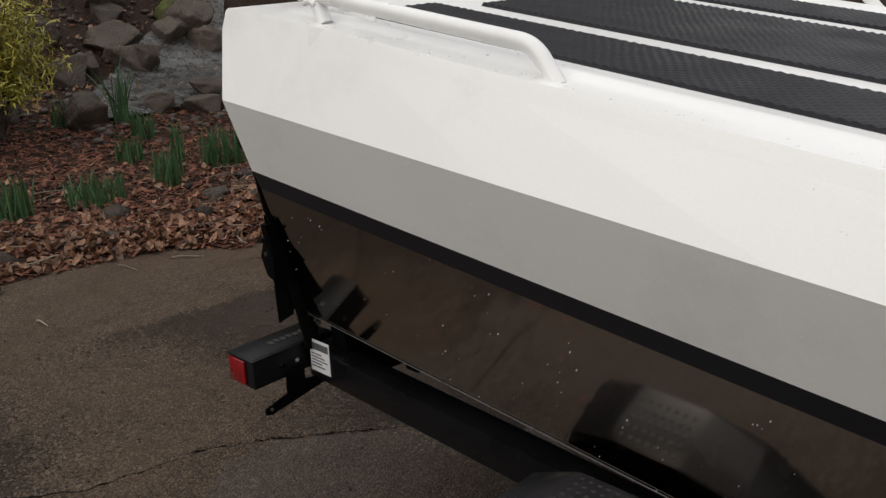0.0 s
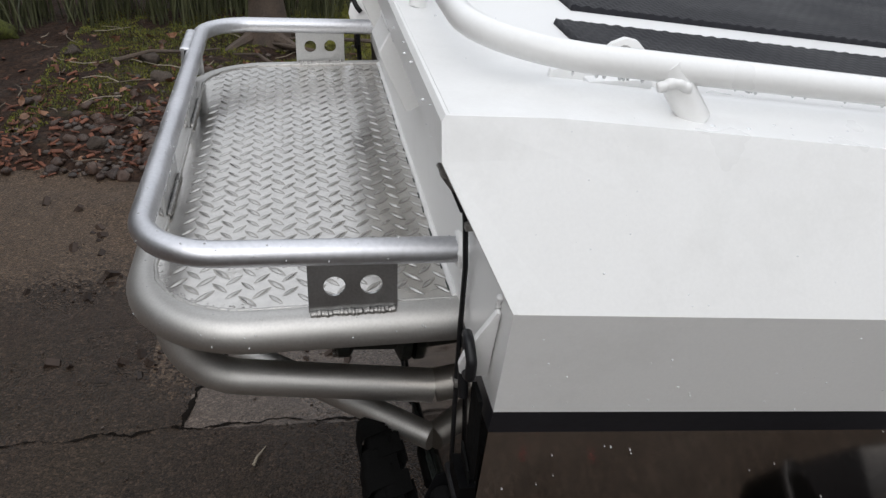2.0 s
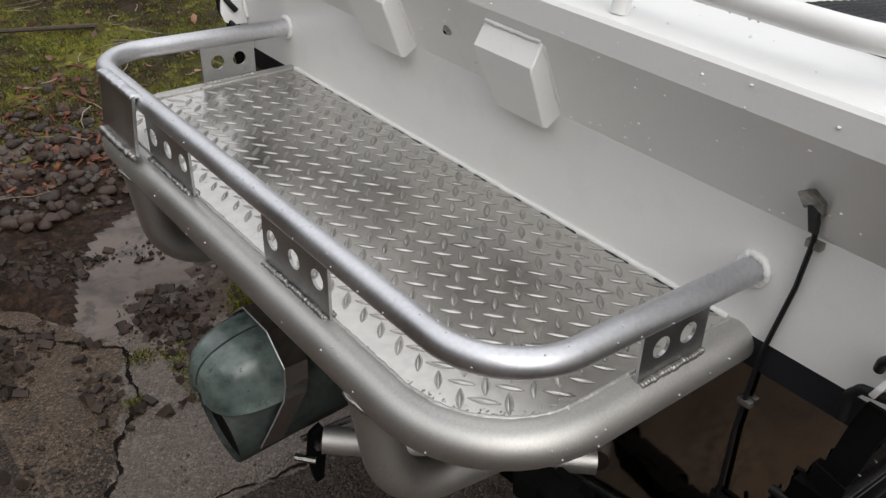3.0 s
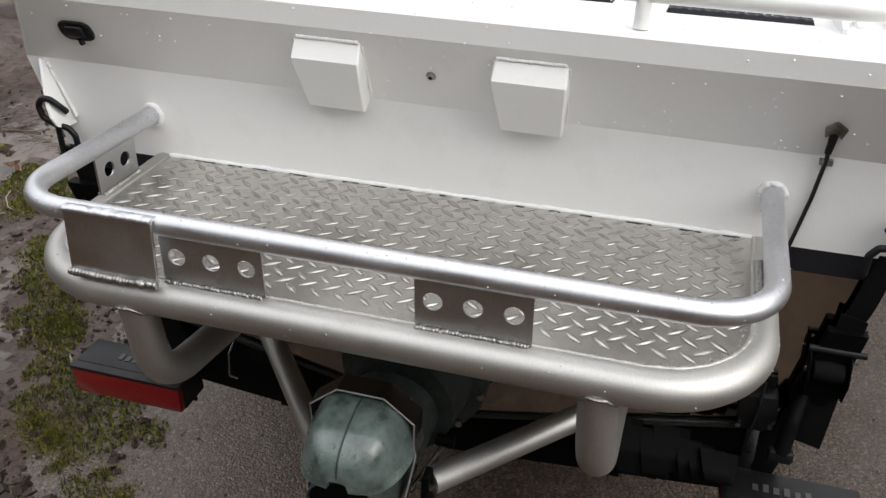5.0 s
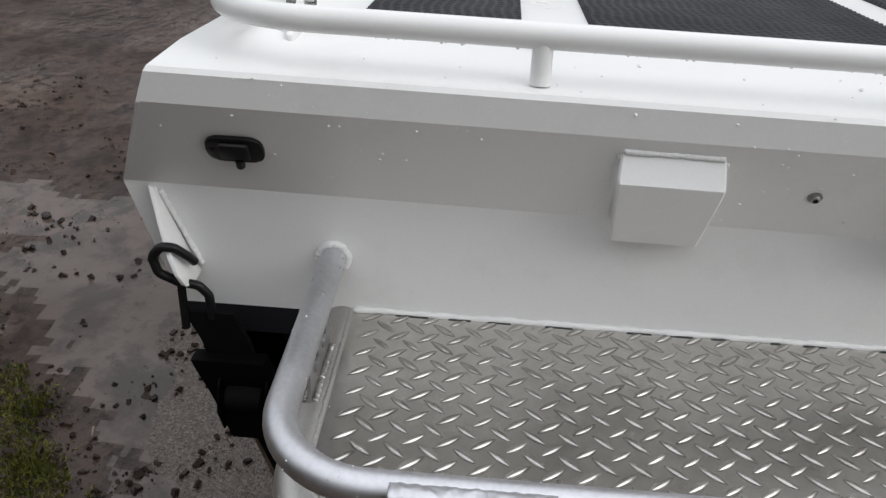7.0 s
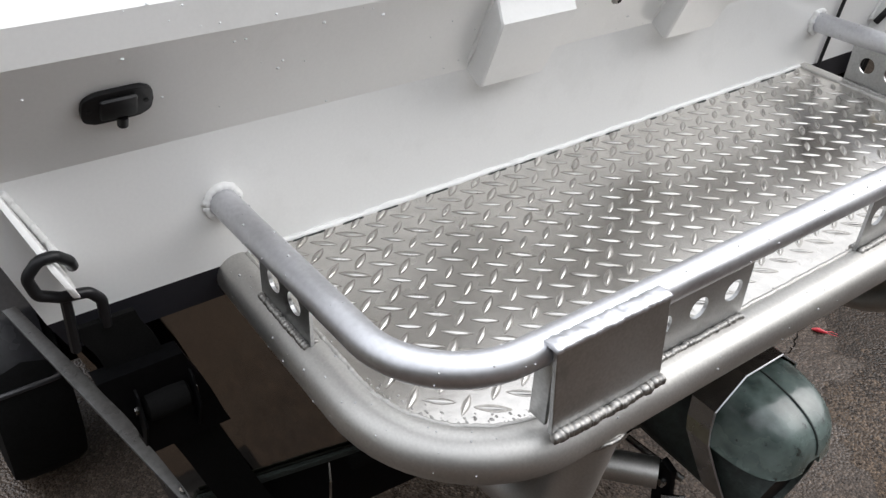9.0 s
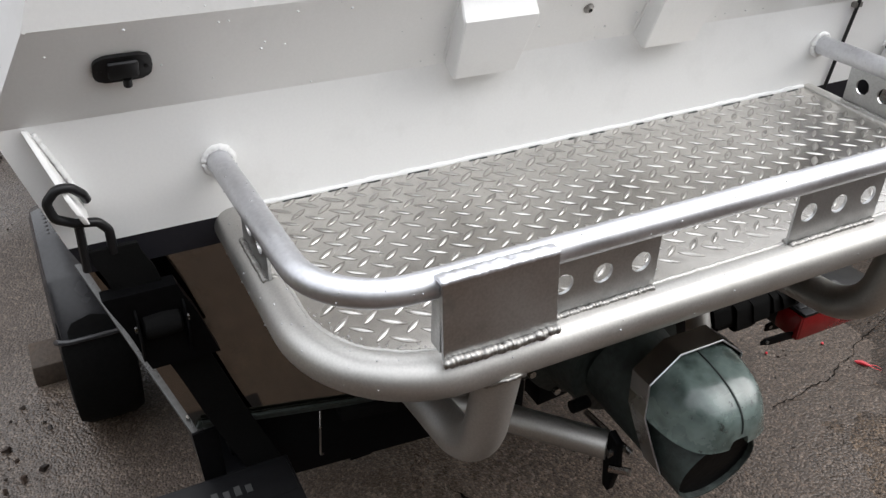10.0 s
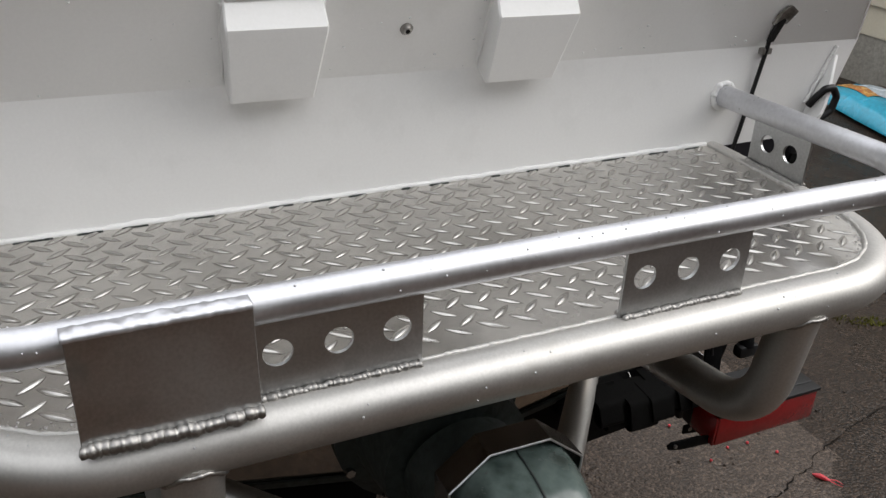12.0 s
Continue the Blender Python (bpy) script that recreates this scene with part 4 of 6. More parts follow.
def shade_rim_mesh():
    """Thin dark rims round each lug's foot, standing in for dark reflections."""
    verts, faces = [], []
    rng = random.Random(13)
    for v in range(0, len(lugs.data.vertices), 48):
        c0 = sum((lugs.data.vertices[v + k].co for k in range(48)), Vector()) / 48
        end = lugs.data.vertices[v + 44].co - c0
        a = math.atan2(end.y, end.x)
        ox, oy, grow = rng.uniform(-0.0006, 0.0006), rng.uniform(-0.0006, 0.0006), rng.uniform(0.9, 1.25)
        o = len(verts)
        for k in range(14):
            u = math.cos(math.tau * k / 14)
            w = math.sin(math.tau * k / 14) * 0.0052 * grow * (1 - 0.55 * u * u)
            u *= 0.0182 * grow
            verts.append((c0.x + ox + math.cos(a) * u - math.sin(a) * w, c0.y + oy + math.sin(a) * u + math.cos(a) * w, DECK + 0.00025))
        faces.append(tuple(range(o, o + 14)))
    me = bpy.data.meshes.new("tread_grime")
    me.from_pydata(verts, [], faces)
    me.materials.append(LUG_SHADE)
    return me


lugs = new("tread_pattern", lug_mesh())
lugs.parent = platform
tagged(lugs, "raised diamond pattern", kind="stuff")
shade_rims = new("tread_grime", shade_rim_mesh())
shade_rims.parent = platform
tagged(shade_rims, "thin grey rims painted as dark reflections round the raised pattern", kind="stuff")
part("deck_weld", weld([(p[0] - 0.002 * (i % 2), p[1], DECK + 0.001) for i, p in enumerate(inner)], 0.0036, 0.009), ALU, platform, "weld bead round the tread plate")
rng = random.Random(17)
y_ = -0.58
while y_ < 0.56:
    run_ = rng.uniform(0.012, 0.05)
    part("dirt_line", weld([(-0.0085, y_, DECK + 0.0004), (-0.0085, y_ + run_, DECK + 0.0004)], 0.0013, 0.012, rng), PUMP_DARK, platform)
    y_ += run_ + rng.uniform(0.01, 0.08)
spatter = bmesh.new()
rng = random.Random(8)
for _ in range(300):
    k = rng.randrange(len(inner) - 1)
    p = inner[k].lerp(inner[k + 1], rng.random())
    inward = Vector((-0.15, 0, DECK)) - p
    p = p + inward.normalized() * abs(rng.gauss(0.006, 0.007))
    q = rng.choice((0.0006, 0.0008, 0.0011, 0.0018))
    add_ball(spatter, (p.x, p.y, DECK), (q * rng.uniform(0.8, 1.8), q, q * 0.5), 4, 6)
part("weld_spatter", spatter, WELD, platform, "dark weld spatter and grit")["kind"] = "stuff"
part("transom_weld", weld([(-0.003, -0.60, DECK + 0.0015), (-0.003, 0.60, DECK + 0.0015)], 0.0052, 0.03), WHITE, platform, "white painted weld bead")

RX, RAILZ, RR = -0.443, 1.130, 0.0188
rail_path = fillet([(0.0, -0.618, RAILZ - 0.016), (RX, -0.618, RAILZ), (RX, 0.622, RAILZ), (0.0, 0.626, RAILZ - 0.016)], 0.115, 12)
part("guard_rail", tube(rail_path, RR, 22), ALU_RAIL, platform, "brushed aluminium guard rail")
for y in (-0.618, 0.626):
    ringpts = [(-0.003, y + 0.022 * math.cos(a), RAILZ - 0.016 + 0.022 * math.sin(a)) for a in np.linspace(0, math.tau, 17)]
    part("weld_bead", weld(ringpts, 0.0055, 0.007), WHITE, platform)


def gusset(holes_n, m, flip=1):
    """A drilled plate between frame tube and rail, with its weld along the foot."""
    pitch, w, hz = (0.0515, 0.125, 0.043) if holes_n == 2 else (0.0625, 0.182, 0.050)
    hs = [(w / 2 + (k - (holes_n - 1) / 2) * pitch, hz) for k in range(holes_n)]
    g = part("gusset_plate", holed_plate(w, 0.092, hs, 0.0155, 0.0045), PLATE, platform, "drilled aluminium plate", smooth=False)
    g.matrix_local = m
    part("weld_bead", weld([(0.002, -0.004, 0.001), (w - 0.002, -0.004, 0.002)], 0.0052, 0.0052), WELD, g)
    part("weld_bead", weld([(0.002, 0.0085, 0.001), (w - 0.002, 0.0085, 0.002)], 0.0050, 0.0052), WELD, g)
    return g


for s in (1, -1):
    gusset(2, Matrix.Translation((-0.215, s * 0.620 - 0.002, 1.025)))
for yc in (0.238, -0.196):
    gusset(3, Matrix.Translation((-0.450, yc + 0.091, 1.027)) @ Matrix.Rotation(radians(-90), 4, "Z"))
# solid bracket standing on the frame tube outside the rail
bk = part("bracket_plate", prism([(-0.462, 0.325, 1.149), (-0.462, 0.487, 1.149), (-0.472, 0.487, 1.036), (-0.472, 0.325, 1.036)], (-0.007, 0, 0), 0.001), PLATE, platform, "plain aluminium mounting plate", smooth=False)
part("end_plate", box((-0.465, 0.481, 1.040), (-0.440, 0.486, 1.128), 0.001), PLATE, bk)


def lumpy_strip(x0, x1, y0, y1, z, lump, seed):
    """A wide, flat, lumpy run of weld metal, closed below."""
    bm_ = bmesh.new()
    top = []
    for i in range(61):
        t = i / 60
        ends = min(1.0, min(t, 1 - t) * 12)
        row = []
        for k in range(8):
            u = k / 7
            swell = math.sin(math.pi * u) ** 0.6
            h = z + swell * lump * (0.55 + 0.5 * noise.noise(Vector((t * 9, u * 1.5, seed))) + 0.28 * noise.noise(Vector((t * 31, u * 3, seed)))) * (0.5 + 0.5 * ends)
            edge = 0.0022 * noise.noise(Vector((t * 22, seed, k // 4)))
            row.append(bm_.verts.new((x0 + (x1 - x0) * u + edge, y0 + (y1 - y0) * t, h)))
        top.append(row)
    for a, b in zip(top, top[1:]):
        for k in range(7):
            bm_.faces.new((a[k], a[k + 1], b[k + 1], b[k]))
    ext = bmesh.ops.extrude_face_region(bm_, geom=bm_.faces[:])
    for v in [v for v in ext["geom"] if isinstance(v, bmesh.types.BMVert)]:
        v.co.z = z - 0.004
    return bm_


part("weld_bead", lumpy_strip(-0.4715, -0.4500, 0.326, 0.489, 1.148, 0.0062, 3.0), ALU_RAIL, bk, "flat shiny lumpy weld bead")
part("weld_bead", weld([(-0.482, 0.323, 1.037), (-0.4835, 0.41, 1.035), (-0.482, 0.489, 1.036)], 0.0072, 0.0062), WELD, bk)

# bent struts under the platform and the guard tubes to the pump
for s in (1, -1):
    st = part("strut", tube(fillet([(TX, s * 0.392, TZ - 0.004), (-0.425, s * 0.398, 0.778), (-0.002, s * 0.40, 0.716)], 0.12, 14), 0.0315, 22), ALU, platform, "bent aluminium strut")
    ringpts = [(TX + 0.0315 * math.cos(a), s * 0.393 + 0.0325 * math.sin(a), TZ - 0.001 - 0.0315 * max(0.42, abs(math.sin(a)))) for a in np.linspace(0, math.tau, 33)]
    part("weld_bead", weld(ringpts, 0.0034), WELD, st)
    part("brace", tube([(0.0, s * 0.41, 0.602), (-0.372, s * 0.105, 0.628)], 0.0255, 20), ALU, platform, "straight aluminium brace")

    arm = part("pivot_arm", prism([(-0.376, s * 0.098, 0.668), (-0.398, s * 0.096, 0.655), (-0.404, s * 0.094, 0.600), (-0.392, s * 0.094, 0.535), (-0.378, s * 0.096, 0.540), (-0.370, s * 0.098, 0.610)], (0.0, s * 0.014, 0.0), 0.002), BLACK, platform, "black pivot arm")
    part("bolt", tube([(-0.388, s * 0.118, 0.628), (-0.388, s * 0.084, 0.628)], 0.008, 8), STAINLESS, arm)
    part("bolt", tube([(-0.396, s * 0.116, 0.600), (-0.424, s * 0.092, 0.606)], 0.007, 8), STAINLESS, arm)

# ---- jet pump ----
pump = part("jet_pump", lathe([(0.17, 0.0), (0.17, 0.02), (0.145, 0.03), (0.14, 0.12), (0.155, 0.13), (0.155, 0.155), (0.125, 0.165), (0.115, 0.26)],
                              Matrix.Translation((-0.005, 0, 0.70)) @ Matrix.Rotation(radians(-90), 4, "Y"), 32), PUMP_DARK, boat, "dirty jet pump housing")
for k in range(10):
    a = math.tau * (k + 0.3) / 10
    part("bolt", tube([(-0.150, 0.147 * math.cos(a), 0.70 + 0.147 * math.sin(a)), (-0.172, 0.147 * math.cos(a), 0.70 + 0.147 * math.sin(a))], 0.008, 6), STAINLESS, pump)
part("inspection_cover", box((-0.15, -0.10, 0.83), (-0.02, 0.10, 0.872), 0.01), PUMP_DARK, pump)
noz_m = Matrix.Translation((-0.27, 0, 0.70)) @ Matrix.Rotation(radians(-98.5), 4, "Y")
noz = part("nozzle", lathe([(0.088, 0.0), (0.086, 0.06), (0.080, 0.14), (0.0755, 0.246), (0.0745, 0.250), (0.0725, 0.249), (0.072, 0.20)], noz_m, 30), PUMP_DARK, pump)
# black disc just inside the rim stands in for shade in the hollow
part("bore", lathe([(0.0718, 0.236), (0.0718, 0.240)], noz_m, 24), BLACK, noz, "black disc for the shade inside the nozzle opening")


CROWN_K = (0.0, 0.28, 0.40, 0.47, 0.54, 0.62, 0.80, 1.0)
CROWN_Y = (0.0, 0.42, 0.59, 0.68, 0.755, 0.81, 0.91, 1.0)
CROWN_Z = (1.0, 0.99, 0.955, 0.90, 0.80, 0.66, 0.31, -0.07)


def hood_mesh():
    """A half dome over the nozzle, open below and aft, with a seam ridge."""
    bm = bmesh.new()
    rows_ = []
    for i in range(13):
        u = radians(-8 + i * 7.9)
        row = []
        for k in range(33):
            v = radians(-94 + k * 5.875)
            flare = 0.012 * max(0.0, math.cos(u)) * abs(math.sin(v))
            notch = 0.012 * max(0.0, 1 - abs(abs(v) - 1.75) / 0.2)
            round_u = max(0.0, math.cos(u)) ** 0.52
            k_ = abs(v) / radians(94)
            sv = math.copysign(float(np.interp(k_, CROWN_K, CROWN_Y)), v)
            cv = float(np.interp(k_, CROWN_K, CROWN_Z))
            reach = math.copysign(abs(math.sin(u)) ** 0.9, u)
            row.append(bm.verts.new((-0.428 - 0.118 * reach, 0.086 * round_u * sv + flare * math.sin(v), 0.748 + 0.090 * round_u * cv - 0.010 * math.sin(u) + notch)))
        rows_.append(row)
    c0 = Vector((-0.428, 0, 0.748))
    rows_in = [[bm.verts.new(c0 + (v.co - c0) * 0.93) for v in row] for row in rows_]
    for a, b in zip(rows_, rows_[1:]):
        for k in range(32):
            bm.faces.new((a[k], a[k + 1], b[k + 1], b[k]))
    for a, b in zip(rows_in, rows_in[1:]):
        for k in range(32):
            bm.faces.new((b[k], b[k + 1], a[k + 1], a[k]))
    for a, b in zip(zip(rows_, rows_in), list(zip(rows_, rows_in))[1:]):
        for k in (0, 32):
            bm.faces.new((a[0][k], b[0][k], b[1][k], a[1][k]))
    for n in (0, -1):
        for k in range(32):
            bm.faces.new((rows_[n][k], rows_[n][k + 1], rows_in[n][k + 1], rows_in[n][k]))
    return bm


part("deflector_hood", hood_mesh(), PUMP, pump, "weathered grey-green deflector hood")
# polygonal strap over the hood
arc = [(-0.086, 0.655), (-0.093, 0.70), (-0.098, 0.745), (-0.092, 0.765), (-0.094, 0.806), (-0.042, 0.850), (0.042, 0.850), (0.094, 0.806), (0.092, 0.765), (0.098, 0.745), (0.093, 0.70), (0.086, 0.655)]
bm = bmesh.new()
loops = []
for x0, off in ((-0.388, 0.0), (-0.430, 0.0), (-0.430, 0.003), (-0.388, 0.003)):
    loops.append([bm.verts.new((x0 - 0.5 * max(0.0, 0.76 - z), y * (1 + off * 8), z + off)) for y, z in arc])
for a, b in zip(loops, loops[1:] + loops[:1]):
    for k in range(len(arc) - 1):
        bm.faces.new((a[k], a[k + 1], b[k + 1], b[k]))
band = part("strap", bm, STAINLESS, pump, "bent stainless strap", smooth=False)
# lighter metal line laid on to paint the edge's shine
part("strap_edge", tube([(-0.4305 - 0.5 * max(0.0, 0.76 - z), y * 1.012, z + 0.0015) for y, z in arc], 0.0016, 6), ALU_RAIL, band, "thin lighter line for the shine on the strap's edge")
part("seam", tube([(-0.4285 - 0.118 * math.copysign(abs(math.sin(a)) ** 0.9, a), 0, 0.7488 + 0.090 * max(0.02, math.cos(a)) ** 0.52 - 0.010 * math.sin(a)) for a in np.linspace(-0.1, 1.46, 26)], 0.0016, 8), PUMP_DARK, pump)
for s in (1, -1):
    part("link_rod", tube([(-0.30, s * 0.105, 0.645), (-0.40, s * 0.075, 0.62)], 0.006, 8), STAINLESS, pump)
    part("rod_end", tube([(-0.285, s * 0.09, 0.65), (-0.285, s * 0.125, 0.65)], 0.012, 10), BLACK, pump)

# ---- trailer ----
trailer = thing("boat_trailer", "black painted steel boat trailer under the boat", "trailer")
for s in (1, -1):
    bm = prism([(-0.03, s * 0.640, 0.412), (-0.03, s * 0.718, 0.412), (-0.03, s * 0.718, 0.498), (-0.03, s * 0.640, 0.498)][::s], (4.6, 0, -0.23), 0.006)
    part("side_rail", bm, RAIL_PAINT, trailer, "wet glossy black frame rail")
    part("bunk", prism([(-0.02, s * 0.34, 0.50), (-0.02, s * 0.46, 0.52), (-0.02, s * 0.46, 0.55), (-0.02, s * 0.34, 0.53)][::s], (3.2, 0, -0.17), 0.006), WEB, trailer, "carpeted bunk")
    part("bunk_post", box((0.04, s * 0.40 - 0.025, 0.34), (0.09, s * 0.40 + 0.025, 0.515), 0.003), BLACK, trailer)
    if s > 0:
        part("step_bar", prism([(0.0, s * 0.698, 0.590), (0.0, s * 0.734, 0.590), (0.69, s * 0.846, 0.560), (0.69, s * 0.820, 0.560)][::s], (0, 0, -0.006), 0.001), GALV, trailer, "worn grey steel bar from the rail to the fender")
    part("angle_end", prism([(-0.012, s * 0.690, 0.598), (-0.012, s * 0.736, 0.598), (-0.030, s * 0.730, 0.49), (-0.030, s * 0.690, 0.49)][::s], (0.006, 0, 0), 0.001), BLACK, trailer)
    for xb in (0.012, 0.034):
        part("bolt", tube([(xb + 0.006, s * (0.716 + 0.4 * xb), 0.586), (xb + 0.006, s * (0.716 + 0.4 * xb), 0.596)], 0.006, 6), STAINLESS, trailer)
    # tail light
    y0, y1 = sorted((s * (0.622 if s > 0 else 0.634), s * (0.908 if s > 0 else 0.890)))
    tl = part("tail_light", box((-0.128, y0, 0.428), (-0.040, y1, 0.516), 0.006), PLASTIC, trailer, "black tail light housing with red lens")
    part("lens", box((-0.146, y0, 0.434), (-0.126, y1 - 0.0, 0.502), 0.004), RED, tl, "red lens")
    yo = s * (0.908 if s > 0 else 0.890)
    part("end_lens", box((-0.140, min(yo, yo + s * 0.008), 0.436), (-0.072, max(yo, yo + s * 0.008), 0.504), 0.003), RED, tl, "red side lens")
    if s < 0:
        part("inner_lens", box((-0.144, y1 - 0.002, 0.434), (-0.074, y1 + 0.005, 0.502), 0.003), RED, tl, "red side lens")
        part("tab", prism([(-0.132, -0.660, 0.444), (-0.132, -0.640, 0.430), (-0.132, -0.560, 0.438), (-0.132, -0.530, 0.446), (-0.132, -0.526, 0.456), (-0.132, -0.536, 0.462), (-0.132, -0.600, 0.458)], (0.004, 0, 0), 0.001), BLACK, tl, "black sheet tab")
        part("tab_bolt", tube([(-0.130, -0.545, 0.452), (-0.136, -0.545, 0.452)], 0.004, 8), BRASS, tl)
    part("lid_rim", box((-0.150, y0 - 0.004, 0.504), (-0.036, y1 + 0.004, 0.513), 0.003), PLASTIC, tl)
    for k in range(6):
        yk = s * (0.70 + 0.020 * k)
        part("moulded_mark", box((-0.100, yk, 0.5165), (-0.082 + 0.004 * (k % 2), yk + 0.011, 0.5178)), EMBOSS, tl)
    for yb in (0.80, 0.755):
        part("bolt", tube([(-0.042, s * yb, 0.470), (-0.032, s * yb, 0.470)], 0.007, 6), STAINLESS, tl)
    part("bracket", prism([(-0.036, s * 0.795, 0.45), (-0.036, s * 0.735, 0.45), (-0.036, s * 0.735, 0.405), (-0.036, s * 0.655, 0.395), (-0.036, s * 0.655, 0.375), (-0.036, s * 0.85, 0.345), (-0.036, s * 0.87, 0.350), (-0.036, s * 0.87, 0.368), (-0.036, s * 0.795, 0.385)][::-s], (0.005, 0, 0), 0.001), BLACK, tl, "black sheet bracket with slots")
    for ys_ in (0.852, 0.672):
        part("bolt", tube([(-0.037, s * ys_, 0.362 if ys_ > 0.8 else 0.384), (-0.027, s * ys_, 0.362 if ys_ > 0.8 else 0.384)], 0.005, 8), BRASS, tl)
    if s > 0:
        for ob in [tl] + [o for o in tl.children_recursive]:
            for v in ob.data.vertices:
                v.co.y -= 0.040
                v.co.z -= 0.008
    # wheel and fender
    wx, wy, wr = 0.945, 0.838, 0.275
    wm = Matrix.Translation((wx, s * wy, GROUND + wr)) @ Matrix.Rotation(radians(-90 * s), 4, "X")
    wh = part("wheel", lathe([(0.06, -0.06), (0.155, -0.055), (0.170, -0.075), (0.174, 0.07), (0.155, 0.05), (0.07, 0.045)], wm, 28), BLACK, trailer)
    part("tyre", lathe([(0.170, -0.072), (0.215, -0.088), (0.262, -0.082), (0.272, -0.06), (0.275, 0.0), (0.272, 0.06), (0.262, 0.082), (0.215, 0.088), (0.170, 0.072)], wm, 40), RUBBER, wh)
    bm = bmesh.new()
    rows_ = []
    for fx, fz in ((0.700, 0.335), (0.709, 0.348), (0.778, 0.470), (0.790, 0.482), (0.885, 0.522), (0.905, 0.527), (1.045, 0.527), (1.065, 0.522), (1.160, 0.482), (1.172, 0.470), (1.241, 0.348), (1.250, 0.335)):
        rows_.append([bm.verts.new((0.975 + (fx - 0.975) * k, s * yy, fz - dz)) for yy, k, dz in ((0.772, 0.97, 0.030), (0.777, 1.0, 0.004), (0.785, 1.0, 0.0), (0.900, 1.0, 0.0), (0.914, 0.99, 0.005), (0.922, 0.97, 0.022), (0.924, 0.95, 0.055))])
    for a, b in zip(rows_, rows_[1:]):
        for k in range(6):
            bm.faces.new((a[k], a[k + 1], b[k + 1], b[k]))
    bmesh.ops.recalc_face_normals(bm, faces=bm.faces[:])
    bmesh.ops.solidify(bm, geom=bm.faces[:], thickness=0.005)
    part("fender", bm, FENDER, trailer, "glossy black fender in flat bends")
    bm = bmesh.new()
    for i in range(7):
        for j in range(5):
            bump_m = Matrix.Translation((0.915 + 0.020 * i, s * (0.797 + 0.022 * j), 0.5265)) @ Matrix.Diagonal((1, 1, 0.35, 1))
            bmesh.ops.create_icosphere(bm, subdivisions=1, radius=0.0068, matrix=bump_m)
    part("grip_pattern", bm, FENDER, trailer, "raised non-slip dots")
    part("fender_lip", tube([(0.702, s * 0.774, 0.337), (0.700, s * 0.790, 0.337), (0.700, s * 0.90, 0.337), (0.708, s * 0.920, 0.337), (0.73, s * 0.928, 0.325)], 0.008, 10), FENDER, trailer)
    part("axle_hanger", box((0.92, s * 0.70 - 0.03, 0.18), (1.03, s * 0.70 + 0.03, 0.43), 0.005), BLACK, trailer)
for s in (1, -1):
    # crossbar deepened up to the hull line, filling in for deep shade below
    part("rear_crossbar", prism([(0.012, s * 0.02, 0.34), (0.012, s * 0.67, 0.40), (0.012, s * 0.67, 0.575), (0.012, s * 0.02, 0.435)][::s], (0.06, 0, 0), 0.004), BLACK, trailer)
    hook_ = fillet([(-0.012, s * 0.50, 0.560), (-0.030, s * 0.508, 0.535), (-0.034, s * 0.512, 0.470), (-0.020, s * 0.500, 0.455)], 0.012, 4)
    part("tie_hook", tube(hook_, 0.0022, 8), STAINLESS, trailer, "thin bright steel hook")
part("axle", tube([(0.975, -0.80, 0.215), (0.975, 0.80, 0.215)], 0.03, 14), BLACK, trailer)
part("tongue", box((3.2, -0.04, 0.14), (6.2, 0.04, 0.22), 0.005), BLACK, trailer)
part("mid_crossbar", box((1.9, -0.66, 0.27), (1.96, 0.66, 0.34), 0.004), BLACK, trailer)
stk = part("spec_label", box((-0.017, -0.7205, 0.436), (0.062, -0.7186, 0.528)), LABEL, trailer, "white printed sticker")
stk_rows = [(0.500, 0.520, -0.014, 0.058)] + [(0.486 - 0.009 * k, 0.489 - 0.009 * k, -0.012, 0.030 + 0.012 * (k % 3)) for k in range(5)]
for z0, z1, x0, x1 in stk_rows:
    part("print_bar", box((x0, -0.7218, z0), (x1, -0.7206, z1)), INK, stk)


